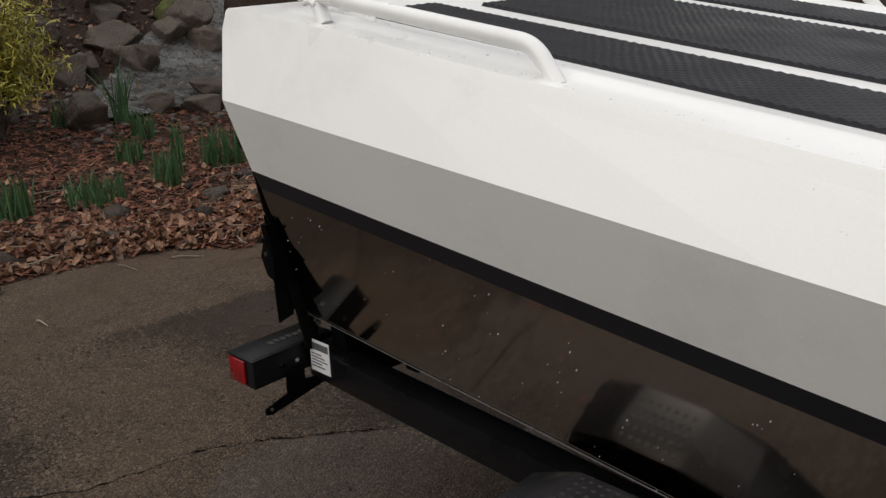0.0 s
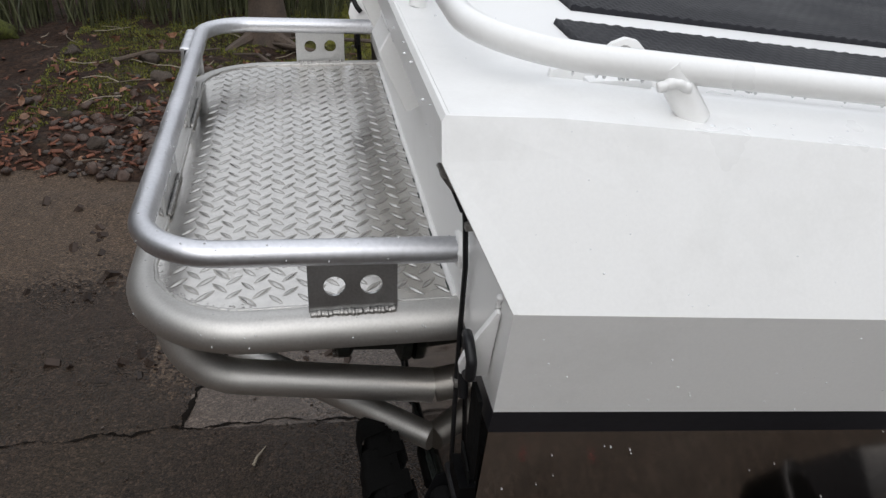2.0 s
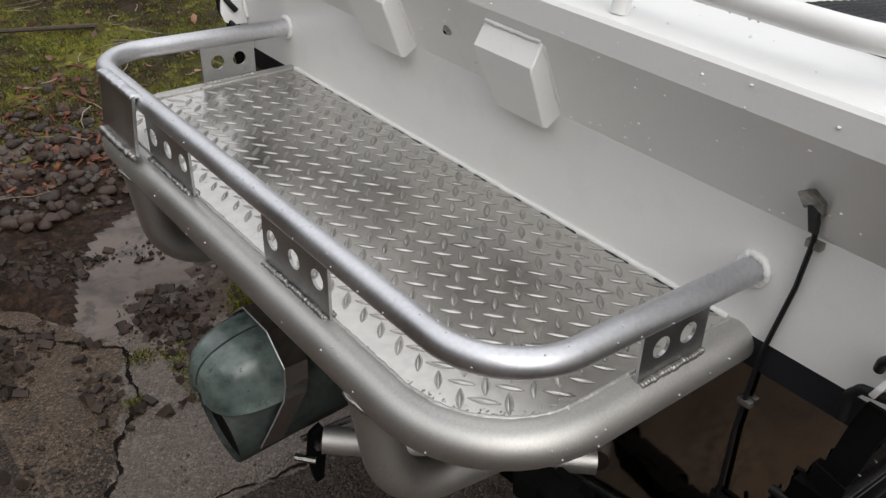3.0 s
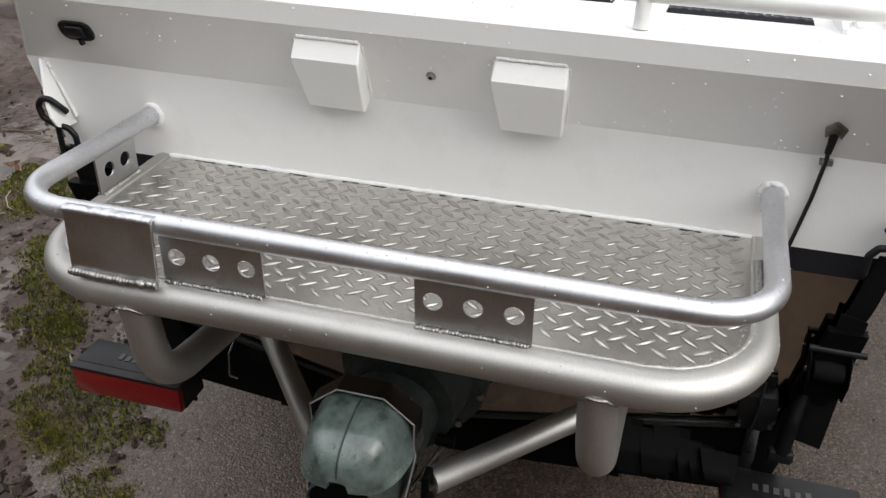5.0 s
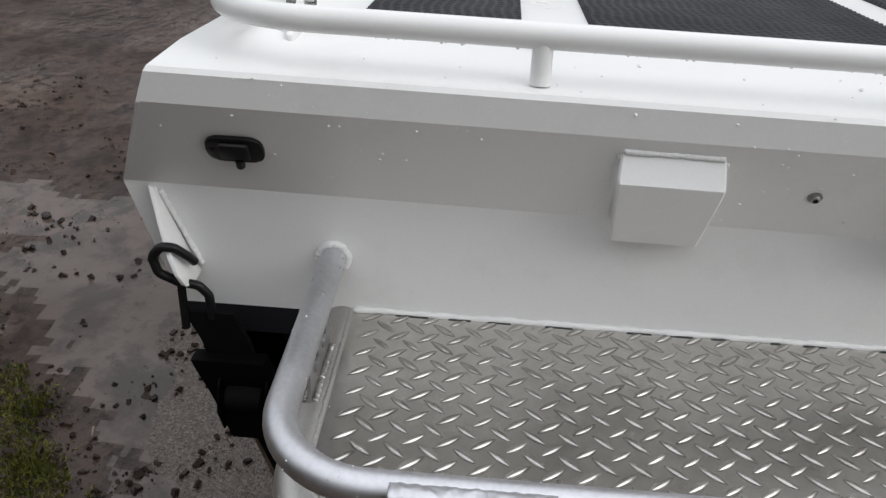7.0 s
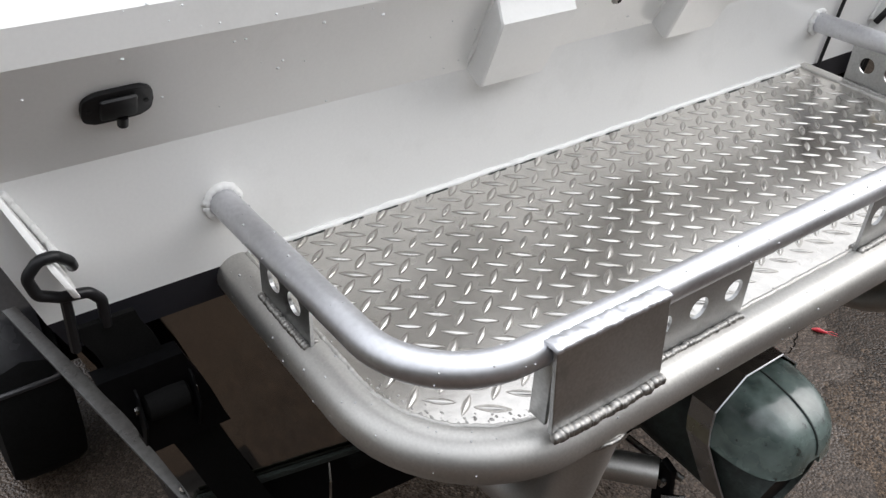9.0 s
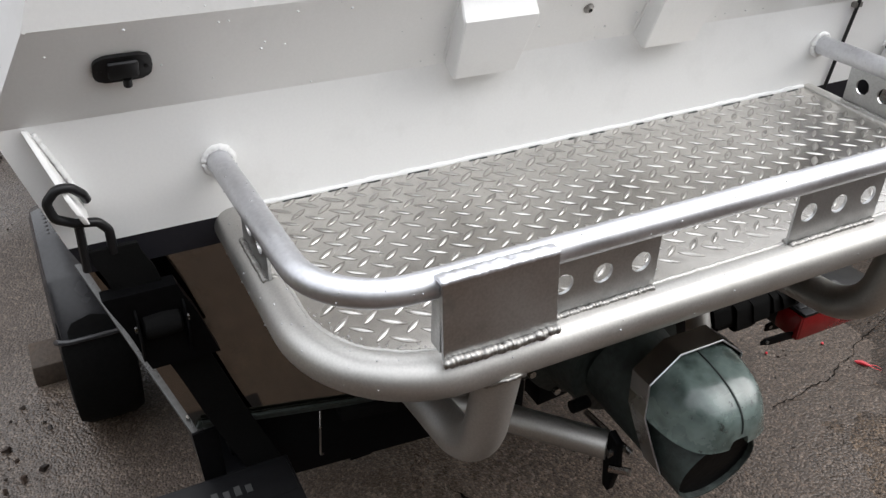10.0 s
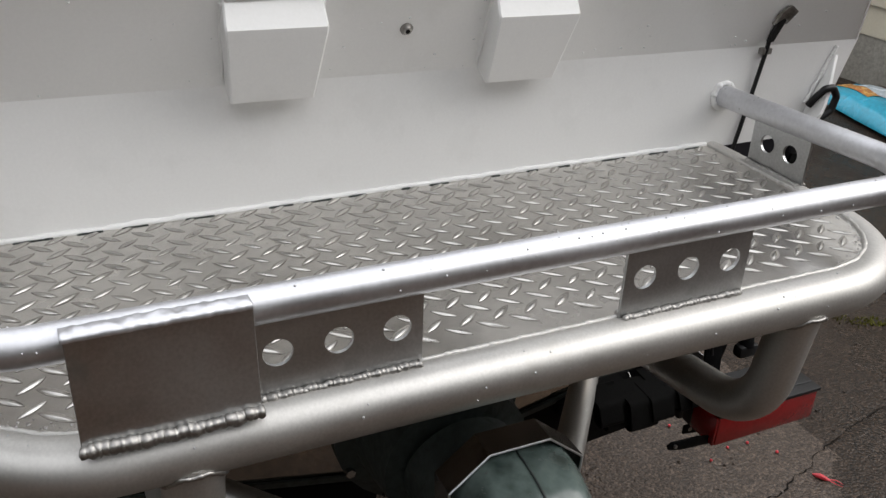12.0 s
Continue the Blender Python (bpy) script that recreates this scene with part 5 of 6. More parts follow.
# ---- tie-down straps ----
def strap(s):
    th = thing("tie_down_strap", "black ratchet tie-down strap hooked from the boat to the trailer", "strap", "tie-down straps")
    y = s * 0.852
    hook = [(-0.030, s * 0.820, 1.108), (-0.042, s * 0.824, 1.124), (-0.050, s * 0.838, 1.141), (-0.052, s * 0.856, 1.143), (-0.050, s * 0.872, 1.124), (-0.050, s * 0.866, 1.098), (-0.046, s * 0.842, 1.083), (-0.044, s * 0.812, 1.077), (-0.042, s * 0.800, 1.060), (-0.040, s * 0.800, 1.02)]
    if s < 0:
        hook = [(x * 0.62, y_ + 0.008, z - 0.026) for x, y_, z in hook]
    part("hook", tube(fillet(hook, 0.014 if s > 0 else 0.009, 4), 0.0068, 12), PLASTIC, th, "vinyl-coated steel hook")
    if s > 0:
        part("loop", tube([(-0.044, s * 0.838, 1.078), (-0.042, s * 0.840, 1.0)], 0.0065, 8), PLASTIC, th)
    ax = -0.036 if s > 0 else -0.012
    a, b = Vector((ax, s * (0.802 if s > 0 else 0.832), 1.03)), Vector((ax + 0.006, s * (0.622 if s > 0 else 0.712), 0.50))
    d = b - a
    n = 8
    spans = ((0.0, 0.14, 0.036, 0.008), (0.14, 0.42, 0.054, 0.028), (0.42, 1.0, 0.033, 0.006)) if s > 0 else ((0.0, 0.30, 0.020, 0.006), (0.30, 0.62, 0.034, 0.022), (0.62, 1.0, 0.022, 0.006))
    for k0, k1, half, thick in spans:
        p0, p1 = a + d * k0, a + d * k1
        bm = bmesh.new()
        rows_ = []
        for i in range(n + 1):
            p = p0.lerp(p1, i / n)
            wob = 0.0015 * math.sin(i * 0.9 + k0 * 9)
            rows_.append([bm.verts.new(p + Vector((dx_, dy_ * half + wob, 0))) for dx_, dy_ in ((-thick, -1), (-thick, 1), (0, 1), (0, -1))])
        for r0, r1 in zip(rows_, rows_[1:]):
            for k in range(4):
                bm.faces.new((r0[k], r0[(k + 1) % 4], r1[(k + 1) % 4], r1[k]))
        bm.faces.new(rows_[0])
        bm.faces.new(rows_[-1][::-1])
        if thick > 0.02:
            part("ratchet", bm, BLACK, th, "black ratchet buckle")
        else:
            part("webbing", bm, WEB, th)
    m = a + d * 0.38
    part("spindle", tube([m + Vector((-0.020, -0.050, 0)), m + Vector((-0.020, 0.050, 0))], 0.007, 10), BAR, th)
    c0 = a + d * (0.26 if s > 0 else 0.46)
    roll_ = lathe([(0.012, -0.030), (0.019, -0.026), (0.021, 0.0), (0.019, 0.026), (0.012, 0.030)], Matrix.Translation(c0 + Vector((-0.030, 0, 0))) @ Matrix.Rotation(radians(90), 4, "X"), 16)
    part("webbing_roll", roll_, WEB, th)
    for k in (-1, 1):
        cheek = [c0 + Vector((-0.004, k * 0.034, 0.045)), c0 + Vector((-0.040, k * 0.034, 0.030)), c0 + Vector((-0.056, k * 0.034, -0.010)), c0 + Vector((-0.036, k * 0.034, -0.060)), c0 + Vector((-0.004, k * 0.034, -0.070))]
        part("cheek_plate", prism(cheek, (0, k * 0.003, 0), 0.0008), BLACK, th)
        part("rivet", tube([c0 + Vector((-0.030, k * 0.036, 0)), c0 + Vector((-0.030, k * 0.041, 0))], 0.006, 8), STAINLESS, th)
    if s < 0:
        low = a + d * 0.66
        arm_ = fillet([low + Vector((-0.010, 0.004, 0.03)), low + Vector((-0.050, 0.018, -0.01)), low + Vector((-0.078, 0.028, -0.07))], 0.02, 4)
        part("handle", tube(arm_, [0.016] * len(arm_), 10), BLACK, th, "black ratchet handle")
        part("handle_grip", box(low + Vector((-0.090, 0.004, -0.088)), low + Vector((-0.064, 0.052, -0.060)), 0.008), PLASTIC, th)
        rows2 = []
        bm = bmesh.new()
        for i in range(9):
            t = i / 8
            p = Vector((-0.020 - 0.006 * t, -0.800 + 0.022 * t, 0.90 - 0.30 * t))
            sway = 0.004 * math.sin(t * 5)
            rows2.append([bm.verts.new(p + Vector(o_)) for o_ in ((-0.0015 + sway, 0.024, 0.006), (-0.0015 + sway, -0.024, -0.006), (0.0015 + sway, -0.024, -0.006), (0.0015 + sway, 0.024, 0.006))])
        for r0, r1 in zip(rows2, rows2[1:]):
            for k in range(4):
                bm.faces.new((r0[k], r0[(k + 1) % 4], r1[(k + 1) % 4], r1[k]))
        bm.faces.new(rows2[0])
        bm.faces.new(rows2[-1][::-1])
        part("loose_webbing", bm, WEB, th, "loose hanging webbing tail")
        rng = random.Random(21)
        for i in range(11):
            t = i / 10
            c = Vector((-0.105 + rng.uniform(-0.02, 0.02), -0.375 - 0.24 * t, 0.596 - 0.030 * t + rng.uniform(-0.006, 0.006)))
            drop = 0.020 + 0.040 * math.sin(math.pi * min(1.0, 0.15 + t)) + rng.uniform(-0.012, 0.012)
            fold = fillet([c + Vector((0.03, 0.012, 0.016)), c + Vector((-0.016, 0.004, 0.006)), c + Vector((-0.022, -0.006, -drop)), c + Vector((0.006, -0.010, -drop - 0.008)), c + Vector((0.034, -0.012, 0.014))], 0.012, 3)
            bm = bmesh.new()
            rows2 = [[bm.verts.new(p + Vector((0.004, -0.026, -0.004))), bm.verts.new(p + Vector((0, 0.026, 0)))] for p in fold]
            for r0, r1 in zip(rows2, rows2[1:]):
                bm.faces.new((r0[0], r0[1], r1[1], r1[0]))
            bmesh.ops.recalc_face_normals(bm, faces=bm.faces[:])
            bmesh.ops.solidify(bm, geom=bm.faces[:], thickness=0.0025)
            part("folded_webbing", bm, WEB, th)


strap(1)
strap(-1)

# the boat sits a little higher to port on its trailer: lean the upper works
for ob in [o for o in boat.children_recursive if o.type == "MESH"]:
    if ob is platform or ob is pump or ob.parent in (platform, pump) or (ob.parent and ob.parent.parent in (platform, pump)):
        continue
    if ob is ov or ob.parent is ov:
        if ob is ov:
            ob.location.z += 0.003
            ob.location.x += 0.0065
        continue
    for v in ob.data.vertices:
        k = min(1.0, max(0.0, (v.co.z - 1.02) / 0.17)) if v.co.x < 3.5 else 0.6
        v.co.z += k * (0.0115 * v.co.y + 0.0105)


# ---- rain drops on the white paint ----
def drops():
    rng = random.Random(11)
    bm = bmesh.new()
    for n in range(140):
        x, t, sgn = rng.uniform(0.0, 2.2), rng.random(), rng.choice((1, -1, -1))
        (ya, za), (yb, zb) = section(x)[3:5]
        q = rng.choice((0.0005, 0.0007, 0.0009, 0.0013))
        add_ball(bm, (x, sgn * (ya + t * (yb - ya) + 0.001), za + t * (zb - za)), (q, q, q), 4, 6)
    for n in range(620):
        r = rng.choice((0.0012, 0.0015, 0.002, 0.0028, 0.0035))
        pick = rng.random()
        if pick < 0.40:
            sgn = rng.choice((1, -1, -1))
            x = rng.uniform(0.0, 1.7)
            (ya, za), (yb, zb), (yc, zc) = section(x)[:3]
            if rng.random() < 0.35:
                t = rng.random()
                y, z = sgn * (ya + t * (yb - ya)), za + t * (zb - za)
            else:
                t = rng.random()
                y, z = sgn * (yb + t * (yc - yb)), zb + t * (zc - zb)
            r *= 0.5
        elif pick < 0.80:
            x, sgn = rng.uniform(-0.05, 1.6), rng.choice((1, -1, -1))
            y = sgn * rng.uniform(0.70, 0.83) if x > 0.1 else rng.uniform(-0.8, 0.8)
            z = 1.388 - 0.127 * max(0, x) + (0.006 if abs(y) < 0.76 and x > 0.1 else 0.0)
        else:
            z = rng.uniform(Z_KN, Z_TOP)
            x, y = (panel_x(z) if z < Z_BEV else TOPX) - 0.0005, rng.uniform(-0.8, 0.84)
            r *= 0.7
        z += 0.0115 * y + 0.0105 if z > 1.19 else (0.0115 * y + 0.0105) * max(0, (z - 1.02) / 0.17)
        add_ball(bm, (x, y, z), (r, r, r * 0.6), 4, 6)
    for n in range(120):
        x, q = rng.uniform(0.08, 0.72), rng.choice((0.0018, 0.0024, 0.003))
        sgn = rng.choice((1, -1))
        lift = RZ - 0.127 * x - 0.004
        if n % 3 == 0:
            x, y, lift = RAX, rng.uniform(-0.6, 0.6), RZ
        else:
            y = sgn * RAIL_Y
        add_ball(bm, (x, y, lift - 0.0165 + 0.0115 * y + 0.0105), (q * 0.8, q * 0.8, q), 4, 6)
    return bm


def beads():
    """Small beads of water standing on the tubes and plates of the platform."""
    rng = random.Random(12)
    bm = bmesh.new()
    paths = [([Vector(p) for p in rail_path], RR), ([Vector(p) for p in frame_path], TR)]
    for n in range(300):
        pts, rad = paths[n % 2]
        lengths = [(b - a).length for a, b in zip(pts, pts[1:])]
        at = rng.uniform(0, sum(lengths))
        k = 0
        while k < len(lengths) - 1 and at > lengths[k]:
            at -= lengths[k]
            k += 1
        p = pts[k].lerp(pts[k + 1], min(1.0, at / lengths[k]))
        d = (pts[k + 1] - pts[k]).normalized()
        side = Vector((0, 0, 1)).cross(d)
        a = rng.uniform(-1.9, 1.9)
        q = rng.choice((0.0007, 0.0009, 0.0012, 0.0016))
        add_ball(bm, p + (Vector((0, 0, 1)) * math.cos(a) + side * math.sin(a)) * rad, (q, q, q), 4, 6)
    return bm


part("water_bead", beads(), WET, platform, "beads of rain water")["kind"] = "stuff"
part("rain_drop", drops(), DROP, boat, "beads of rain water")["kind"] = "stuff"


# ---- garden helpers ----
LX, LY = np.arange(-13, 4.5, 0.03), np.arange(-2.5, 7.0, 0.03)
look_x, look_y = np.meshgrid(LX, LY)
HEIGHTS, OUTSIDE = soil_height(look_x, look_y), beyond(look_x, look_y)


def cell(x, y):
    return min(len(LY) - 1, max(0, round((y + 2.5) / 0.03))), min(len(LX) - 1, max(0, round((x + 13) / 0.03)))


def ground_z(x, y):
    k = cell(x, y)
    return float(HEIGHTS[k]) if OUTSIDE[k] > 0 else GROUND


def stuff(name, verts, faces, mtl, label, category):
    me = bpy.data.meshes.new(name)
    me.from_pydata(verts, [], faces)
    me.materials.append(mtl)
    return tagged(new(name, me), label, category, kind="stuff")


def chip(verts, faces, x, y, z, lx, ly, lz, m):
    o = len(verts)
    for a, b, c in ((-1, -1, -1), (1, -0.8, -1), (1, 0.8, -1), (-1, 1, -1), (-0.9, -0.8, 1), (0.9, -0.7, 1), (0.8, 0.8, 1), (-0.9, 0.7, 1)):
        v = m @ Vector((a * lx, b * ly, c * lz))
        verts.append((x + v.x, y + v.y, z + v.z))
    for f in ((0, 3, 2, 1), (4, 5, 6, 7), (0, 1, 5, 4), (1, 2, 6, 5), (2, 3, 7, 6), (3, 0, 4, 7)):
        faces.append(tuple(o + k for k in f))


def leaf(verts, faces, x, y, z, length, width, m, curl):
    o = len(verts)
    for t, w in ((0, 0.05), (0.35, 1.0), (0.7, 0.8), (1.0, 0.05)):
        for sgn in (-1, 0, 1):
            v = m @ Vector(((t - 0.5) * length, sgn * w * width, curl * ((t - 0.5) ** 2 * 2.0 * length + (abs(sgn) * w * width * 0.6))))
            verts.append((x + v.x, y + v.y, z + v.z))
    for i in range(3):
        for k in range(2):
            a = o + i * 3 + k
            faces.append((a, a + 1, a + 4, a + 3))


def tumble(rng, tilt):
    return Euler((rng.uniform(-tilt, tilt), rng.uniform(-tilt, tilt), rng.uniform(0, math.tau))).to_matrix()


def in_bed(x, y):
    return OUTSIDE[cell(x, y)] > -0.03


rng = random.Random(21)
verts, faces = [], []
while len(faces) < 6 * 21000:
    x, y = rng.uniform(-6.6, -2.3) - abs(rng.gauss(0, 0.4)), (rng.uniform(-1.3, 3.6) if rng.random() < 0.8 else -1.3 - abs(rng.gauss(0, 1.6)))
    if rng.random() < 0.35:
        x = -2.3 - abs(rng.gauss(0, 0.6))
    if rng.random() < 0.05:
        x, y = rng.uniform(-2.4, 0.6), 2.45 + abs(rng.gauss(0, 0.8))
    if x < -7.5 or not in_bed(x, y):
        continue
    k = rng.uniform(0.6, 1.6)
    chip(verts, faces, x, y, ground_z(x, y) + rng.uniform(0.0, 0.018), 0.022 * k, 0.0075 * k * rng.uniform(0.6, 1.6), 0.0028, tumble(rng, 0.5))
stuff("bark_mulch", verts, faces, BARK, "reddish brown bark mulch over the garden bed", "mulch")

verts, faces = [], []
while len(faces) < 6 * 2700:
    pick = rng.random()
    x, y = -2.35 - abs(rng.gauss(0, 1.3)), rng.uniform(-1.6, 4.5)
    if pick < 0.40:
        y = rng.uniform(-1.4, 2.4)
        x = float(np.interp(y, [p[0] for p in AFT_EDGE], [p[1] for p in AFT_EDGE])) + 0.06 - abs(rng.gauss(0, 0.28))
    elif pick < 0.60:
        x, y = rng.uniform(-9.5, -6.8), rng.uniform(1.0, 4.2)
    if pick > 0.95:
        x, y = rng.uniform(-2.0, 2.6), rng.uniform(2.4, 5.0)
    if x < -9.6 or not in_bed(x, y):
        continue
    k = rng.uniform(0.6, 1.4)
    leaf(verts, faces, x, y, ground_z(x, y) + 0.012 + rng.uniform(0, 0.03), 0.062 * k, 0.017 * k, tumble(rng, 0.9), rng.uniform(-0.8, 1.2))
stuff("fallen_leaves", verts, faces, DEAD_LEAF, "dry brown and tan fallen leaves", "leaves")

bm = bmesh.new()
for n in range(330):
    if n < 200:
        x, y = -2.4 - abs(rng.gauss(0, 1.0)), rng.uniform(-1.2, 4.4)
    else:
        x, y = rng.uniform(-2.0, 2.6), rng.uniform(2.3, 5.2)
    if not in_bed(x, y):
        continue
    a, ln_ = rng.uniform(0, math.tau), rng.uniform(0.05, 0.30)
    z = ground_z(x, y) + 0.02
    pts = [(x + math.cos(a + t * 0.4) * ln_ * t, y + math.sin(a + t * 0.4) * ln_ * t, z + rng.uniform(0, 0.02)) for t in (0, 0.35, 0.7, 1.0)]
    add_tube(bm, pts, [0.0035, 0.003, 0.0025, 0.0015], 5)
for x, y, a, ln_ in ((-2.62, 0.0, 0.2, 0.16), (-2.50, 0.25, 0.9, 0.17), (-2.2, -0.62, 0.1, 0.10), (-0.40, 0.30, 1.2, 0.09), (0.42, 1.42, 0.8, 0.14), (0.75, 1.5, 0.3, 0.11), (0.05, 1.75, 2.4, 0.16)):
    pts = [(x + math.cos(a) * ln_ * t, y + math.sin(a) * ln_ * t, GROUND + 0.010 + 0.006 * math.sin(t * 5)) for t in (0, 0.3, 0.65, 1.0)]
    add_tube(bm, pts, [0.0045, 0.004, 0.003, 0.002], 6)
me = bpy.data.meshes.new("twigs")
bm.to_mesh(me)
bm.free()
me.materials.append(TWIG)
tagged(new("twigs", me), "thin dry twigs lying on the ground", "twigs", kind="stuff")


# ---- plants ----
def clump(x, y, n, height, spread, mtl, label, name="daffodil_clump", group="spring bulbs in the bed", lean=0.16, width=0.0065):
    r = random.Random(int(abs(x * 977 + y * 313)))
    vs, fs = [], []
    z0 = ground_z(x, y) - 0.01
    for _ in range(n):
        a, d = r.uniform(0, math.tau), spread * math.sqrt(r.random())
        bx, by = d * math.cos(a), d * math.sin(a)
        h = height * r.uniform(0.6, 1.1)
        out = r.gauss(0, lean)
        da = r.uniform(0, math.tau)
        tx, ty = math.cos(da) * out * h, math.sin(da) * out * h
        fa = r.uniform(0, math.pi)
        wx_, wy_ = math.cos(fa) * width, math.sin(fa) * width
        o = len(vs)
        for t, w in ((0, 0.9), (0.4, 1.0), (0.8, 0.75), (1.0, 0.1)):
            px, py, pz = bx + tx * t * t, by + ty * t * t, h * t * (1 - 0.15 * abs(out) * t)
            vs += [(px - wx_ * w, py - wy_ * w, pz), (px + wy_ * w * 0.35, py - wx_ * w * 0.35, pz), (px + wx_ * w, py + wy_ * w, pz)]
        for i in range(3):
            for k in (0, 1):
                q = o + i * 3 + k
                fs.append((q, q + 1, q + 4, q + 3))
    me_ = bpy.data.meshes.new(name)
    me_.from_pydata(vs, [], fs)
    me_.materials.append(mtl)
    ob = new(name, me_)
    ob.location = (x, y, z0)
    return tagged(ob, label, "plant", group)


GREEN_LABEL = "clump of upright green daffodil leaves in bark mulch"
for x, y, n, h, sp in ((-4.05, 1.62, 110, 0.30, 0.16), (-3.86, 1.03, 70, 0.28, 0.12), (-3.82, 0.48, 95, 0.22, 0.19), (-4.75, 1.22, 55, 0.26, 0.11), (-3.88, -0.06, 80, 0.28, 0.14),
                       (-5.55, 1.78, 60, 0.26, 0.10), (-4.4, 1.45, 30, 0.34, 0.05), (-6.3, 1.42, 45, 0.26, 0.12), (-3.3, 2.45, 45, 0.22, 0.12), (-3.55, 2.2, 35, 0.18, 0.12), (-3.0, 1.95, 30, 0.16, 0.10)):
    clump(x, y, n, h, sp, BLADE, GREEN_LABEL)
clump(-6.05, 1.86, 26, 0.62, 0.07, BLADE, "tall arching grass plant by the stream", "grass_plant", "grass plants", 0.35, 0.008)
for x, y, h in ((-2.3, 5.35, 0.7), (-1.7, 5.55, 0.8), (-1.1, 5.5, 0.75), (-0.7, 5.75, 0.8), (-0.15, 5.7, 0.7), (-2.9, 5.2, 0.6), (0.4, 6.0, 0.7), (-3.4, 4.9, 0.5)):
    clump(x, y, 160, h, 0.30, REED, "tangled dry-tipped grass plant at the garden edge", "grass_plant", "grass plants", 0.45, 0.006)
clump(-6.56, 3.66, 30, 0.34, 0.12, YELLOW, "pale yellow-green iris clump among rocks", "iris_clump", "iris plants", 0.5, 0.018)


def shrub(x, y, h, w, n):
    th = thing("shrub", "loose shrub with yellow-green narrow leaves", "shrub", at=(x, y, ground_z(x, y)))
    r = random.Random(9)
    bm_ = bmesh.new()
    tips = []
    for _ in range(26):
        a, sp = r.uniform(0, math.tau), r.uniform(0.2, 1.0) * w
        tip = Vector((math.cos(a) * sp, math.sin(a) * sp, h * r.uniform(0.35, 1.0)))
        mid = tip * 0.5 + Vector((0, 0, 0.12 * h))
        add_tube(bm_, [(r.uniform(-0.05, 0.05), r.uniform(-0.05, 0.05), 0), mid, tip], [0.010, 0.006, 0.003], 6)
        tips += [tip, mid.lerp(tip, 0.5), mid]
    part("stems", bm_, WOOD, th)
    vs, fs = [], []
    for _ in range(n):
        c = r.choice(tips) + Vector((r.gauss(0, 0.09), r.gauss(0, 0.09), r.gauss(0, 0.07)))
        leaf(vs, fs, c.x, c.y, c.z, r.uniform(0.07, 0.15), r.uniform(0.005, 0.010), tumble(r, 1.1), r.uniform(-1, 1))
    me_ = bpy.data.meshes.new("foliage")
    me_.from_pydata(vs, [], fs)
    me_.materials.append(YELLOW)
    f = new("foliage", me_)
    f.parent = th


shrub(-6.1, 0.74, 1.30, 0.60, 3800)

# ---- grass and moss on the mud ----
r = random.Random(31)


def mossy(x, y):
    """How mossy the ground is: a ragged band beside the drive and the yard beyond."""
    t = min(1.0, max(0.0, (x + 0.1) / 1.7))
    band = 1.0 - abs(y - (1.02 + 1.45 * t)) / 0.36 if -0.25 < x < 1.75 else -1.0
    yard = min(1.0, (y - 2.7 - 0.15 * abs(x - 0.9)) / 0.5)
    n1, n2 = noise.noise(Vector((x * 3.1, y * 3.1, 0.3))), noise.noise(Vector((x * 9.0, y * 9.0, 1.7)))
    return max(band - 0.42, min(0.55, yard - 0.25)) * 0.8 + 0.75 * n1 + 0.45 * n2


def tufts(name, count, height, wide, mtl, level, label, category):
    vs, fs = [], []
    tries = 0
    while len(fs) < count and tries < count * 30:
        tries += 1
        x, y = (r.uniform(-0.3, 1.8), r.uniform(0.85, 2.8)) if r.random() < 0.5 else (r.uniform(-1.8, 1.8), r.uniform(2.6, 5.8))
        if mossy(x, y) < level:
            continue
        z = max(ground_z(x, y), GROUND)
        h, a = height * r.uniform(0.4, 1.2), r.uniform(0, math.tau)
        w = wide * r.uniform(0.6, 1.3)
        o = len(vs)
        vs += [(x - w * math.cos(a), y - w * math.sin(a), z - 0.003), (x + w * math.cos(a), y + w * math.sin(a), z - 0.003), (x + r.gauss(0, 0.008), y + r.gauss(0, 0.008), z + h)]
        fs.append((o, o + 1, o + 2))
    stuff(name, vs, fs, mtl, label, category)


tufts("moss", 60000, 0.013, 0.0050, MOSS, 0.20, "yellow-green moss cushions on wet mud", "moss")
tufts("grass", 12000, 0.034, 0.0024, GRASS, 0.25, "sparse short grass on wet mud", "grass")

verts, faces = [], []
for px, py, wide, n in ((0.10, 1.26, 0.036, 700), (0.03, 1.17, 0.025, 220), (-0.04, 0.92, 0.032, 380), (0.02, 1.02, 0.03, 200), (-0.30, 1.20, 0.03, 200), (-0.40, 1.0, 0.025, 120),
                        (0.62, 1.62, 0.06, 900), (0.85, 1.72, 0.05, 700), (1.02, 2.02, 0.06, 900), (1.38, 2.36, 0.08, 1100), (0.14, 1.34, 0.05, 600)):
    for _ in range(n):
        x, y = r.gauss(px, wide), r.gauss(py, wide * 0.8)
        a, o, z = r.uniform(0, math.tau), len(verts), max(ground_z(x, y), GROUND)
        h = r.uniform(0.006, 0.024) * (1.2 - min(1.0, math.hypot(x - px, y - py) / (2.4 * wide)))
        verts += [(x - 0.004 * math.cos(a), y - 0.004 * math.sin(a), z - 0.003), (x + 0.004 * math.cos(a), y + 0.004 * math.sin(a), z - 0.003), (x + r.gauss(0, 0.008), y + r.gauss(0, 0.008), z + h)]
        faces.append((o, o + 1, o + 2))
stuff("moss_tufts", verts, faces, MOSS, "small green moss tufts between mud and drive", "moss")

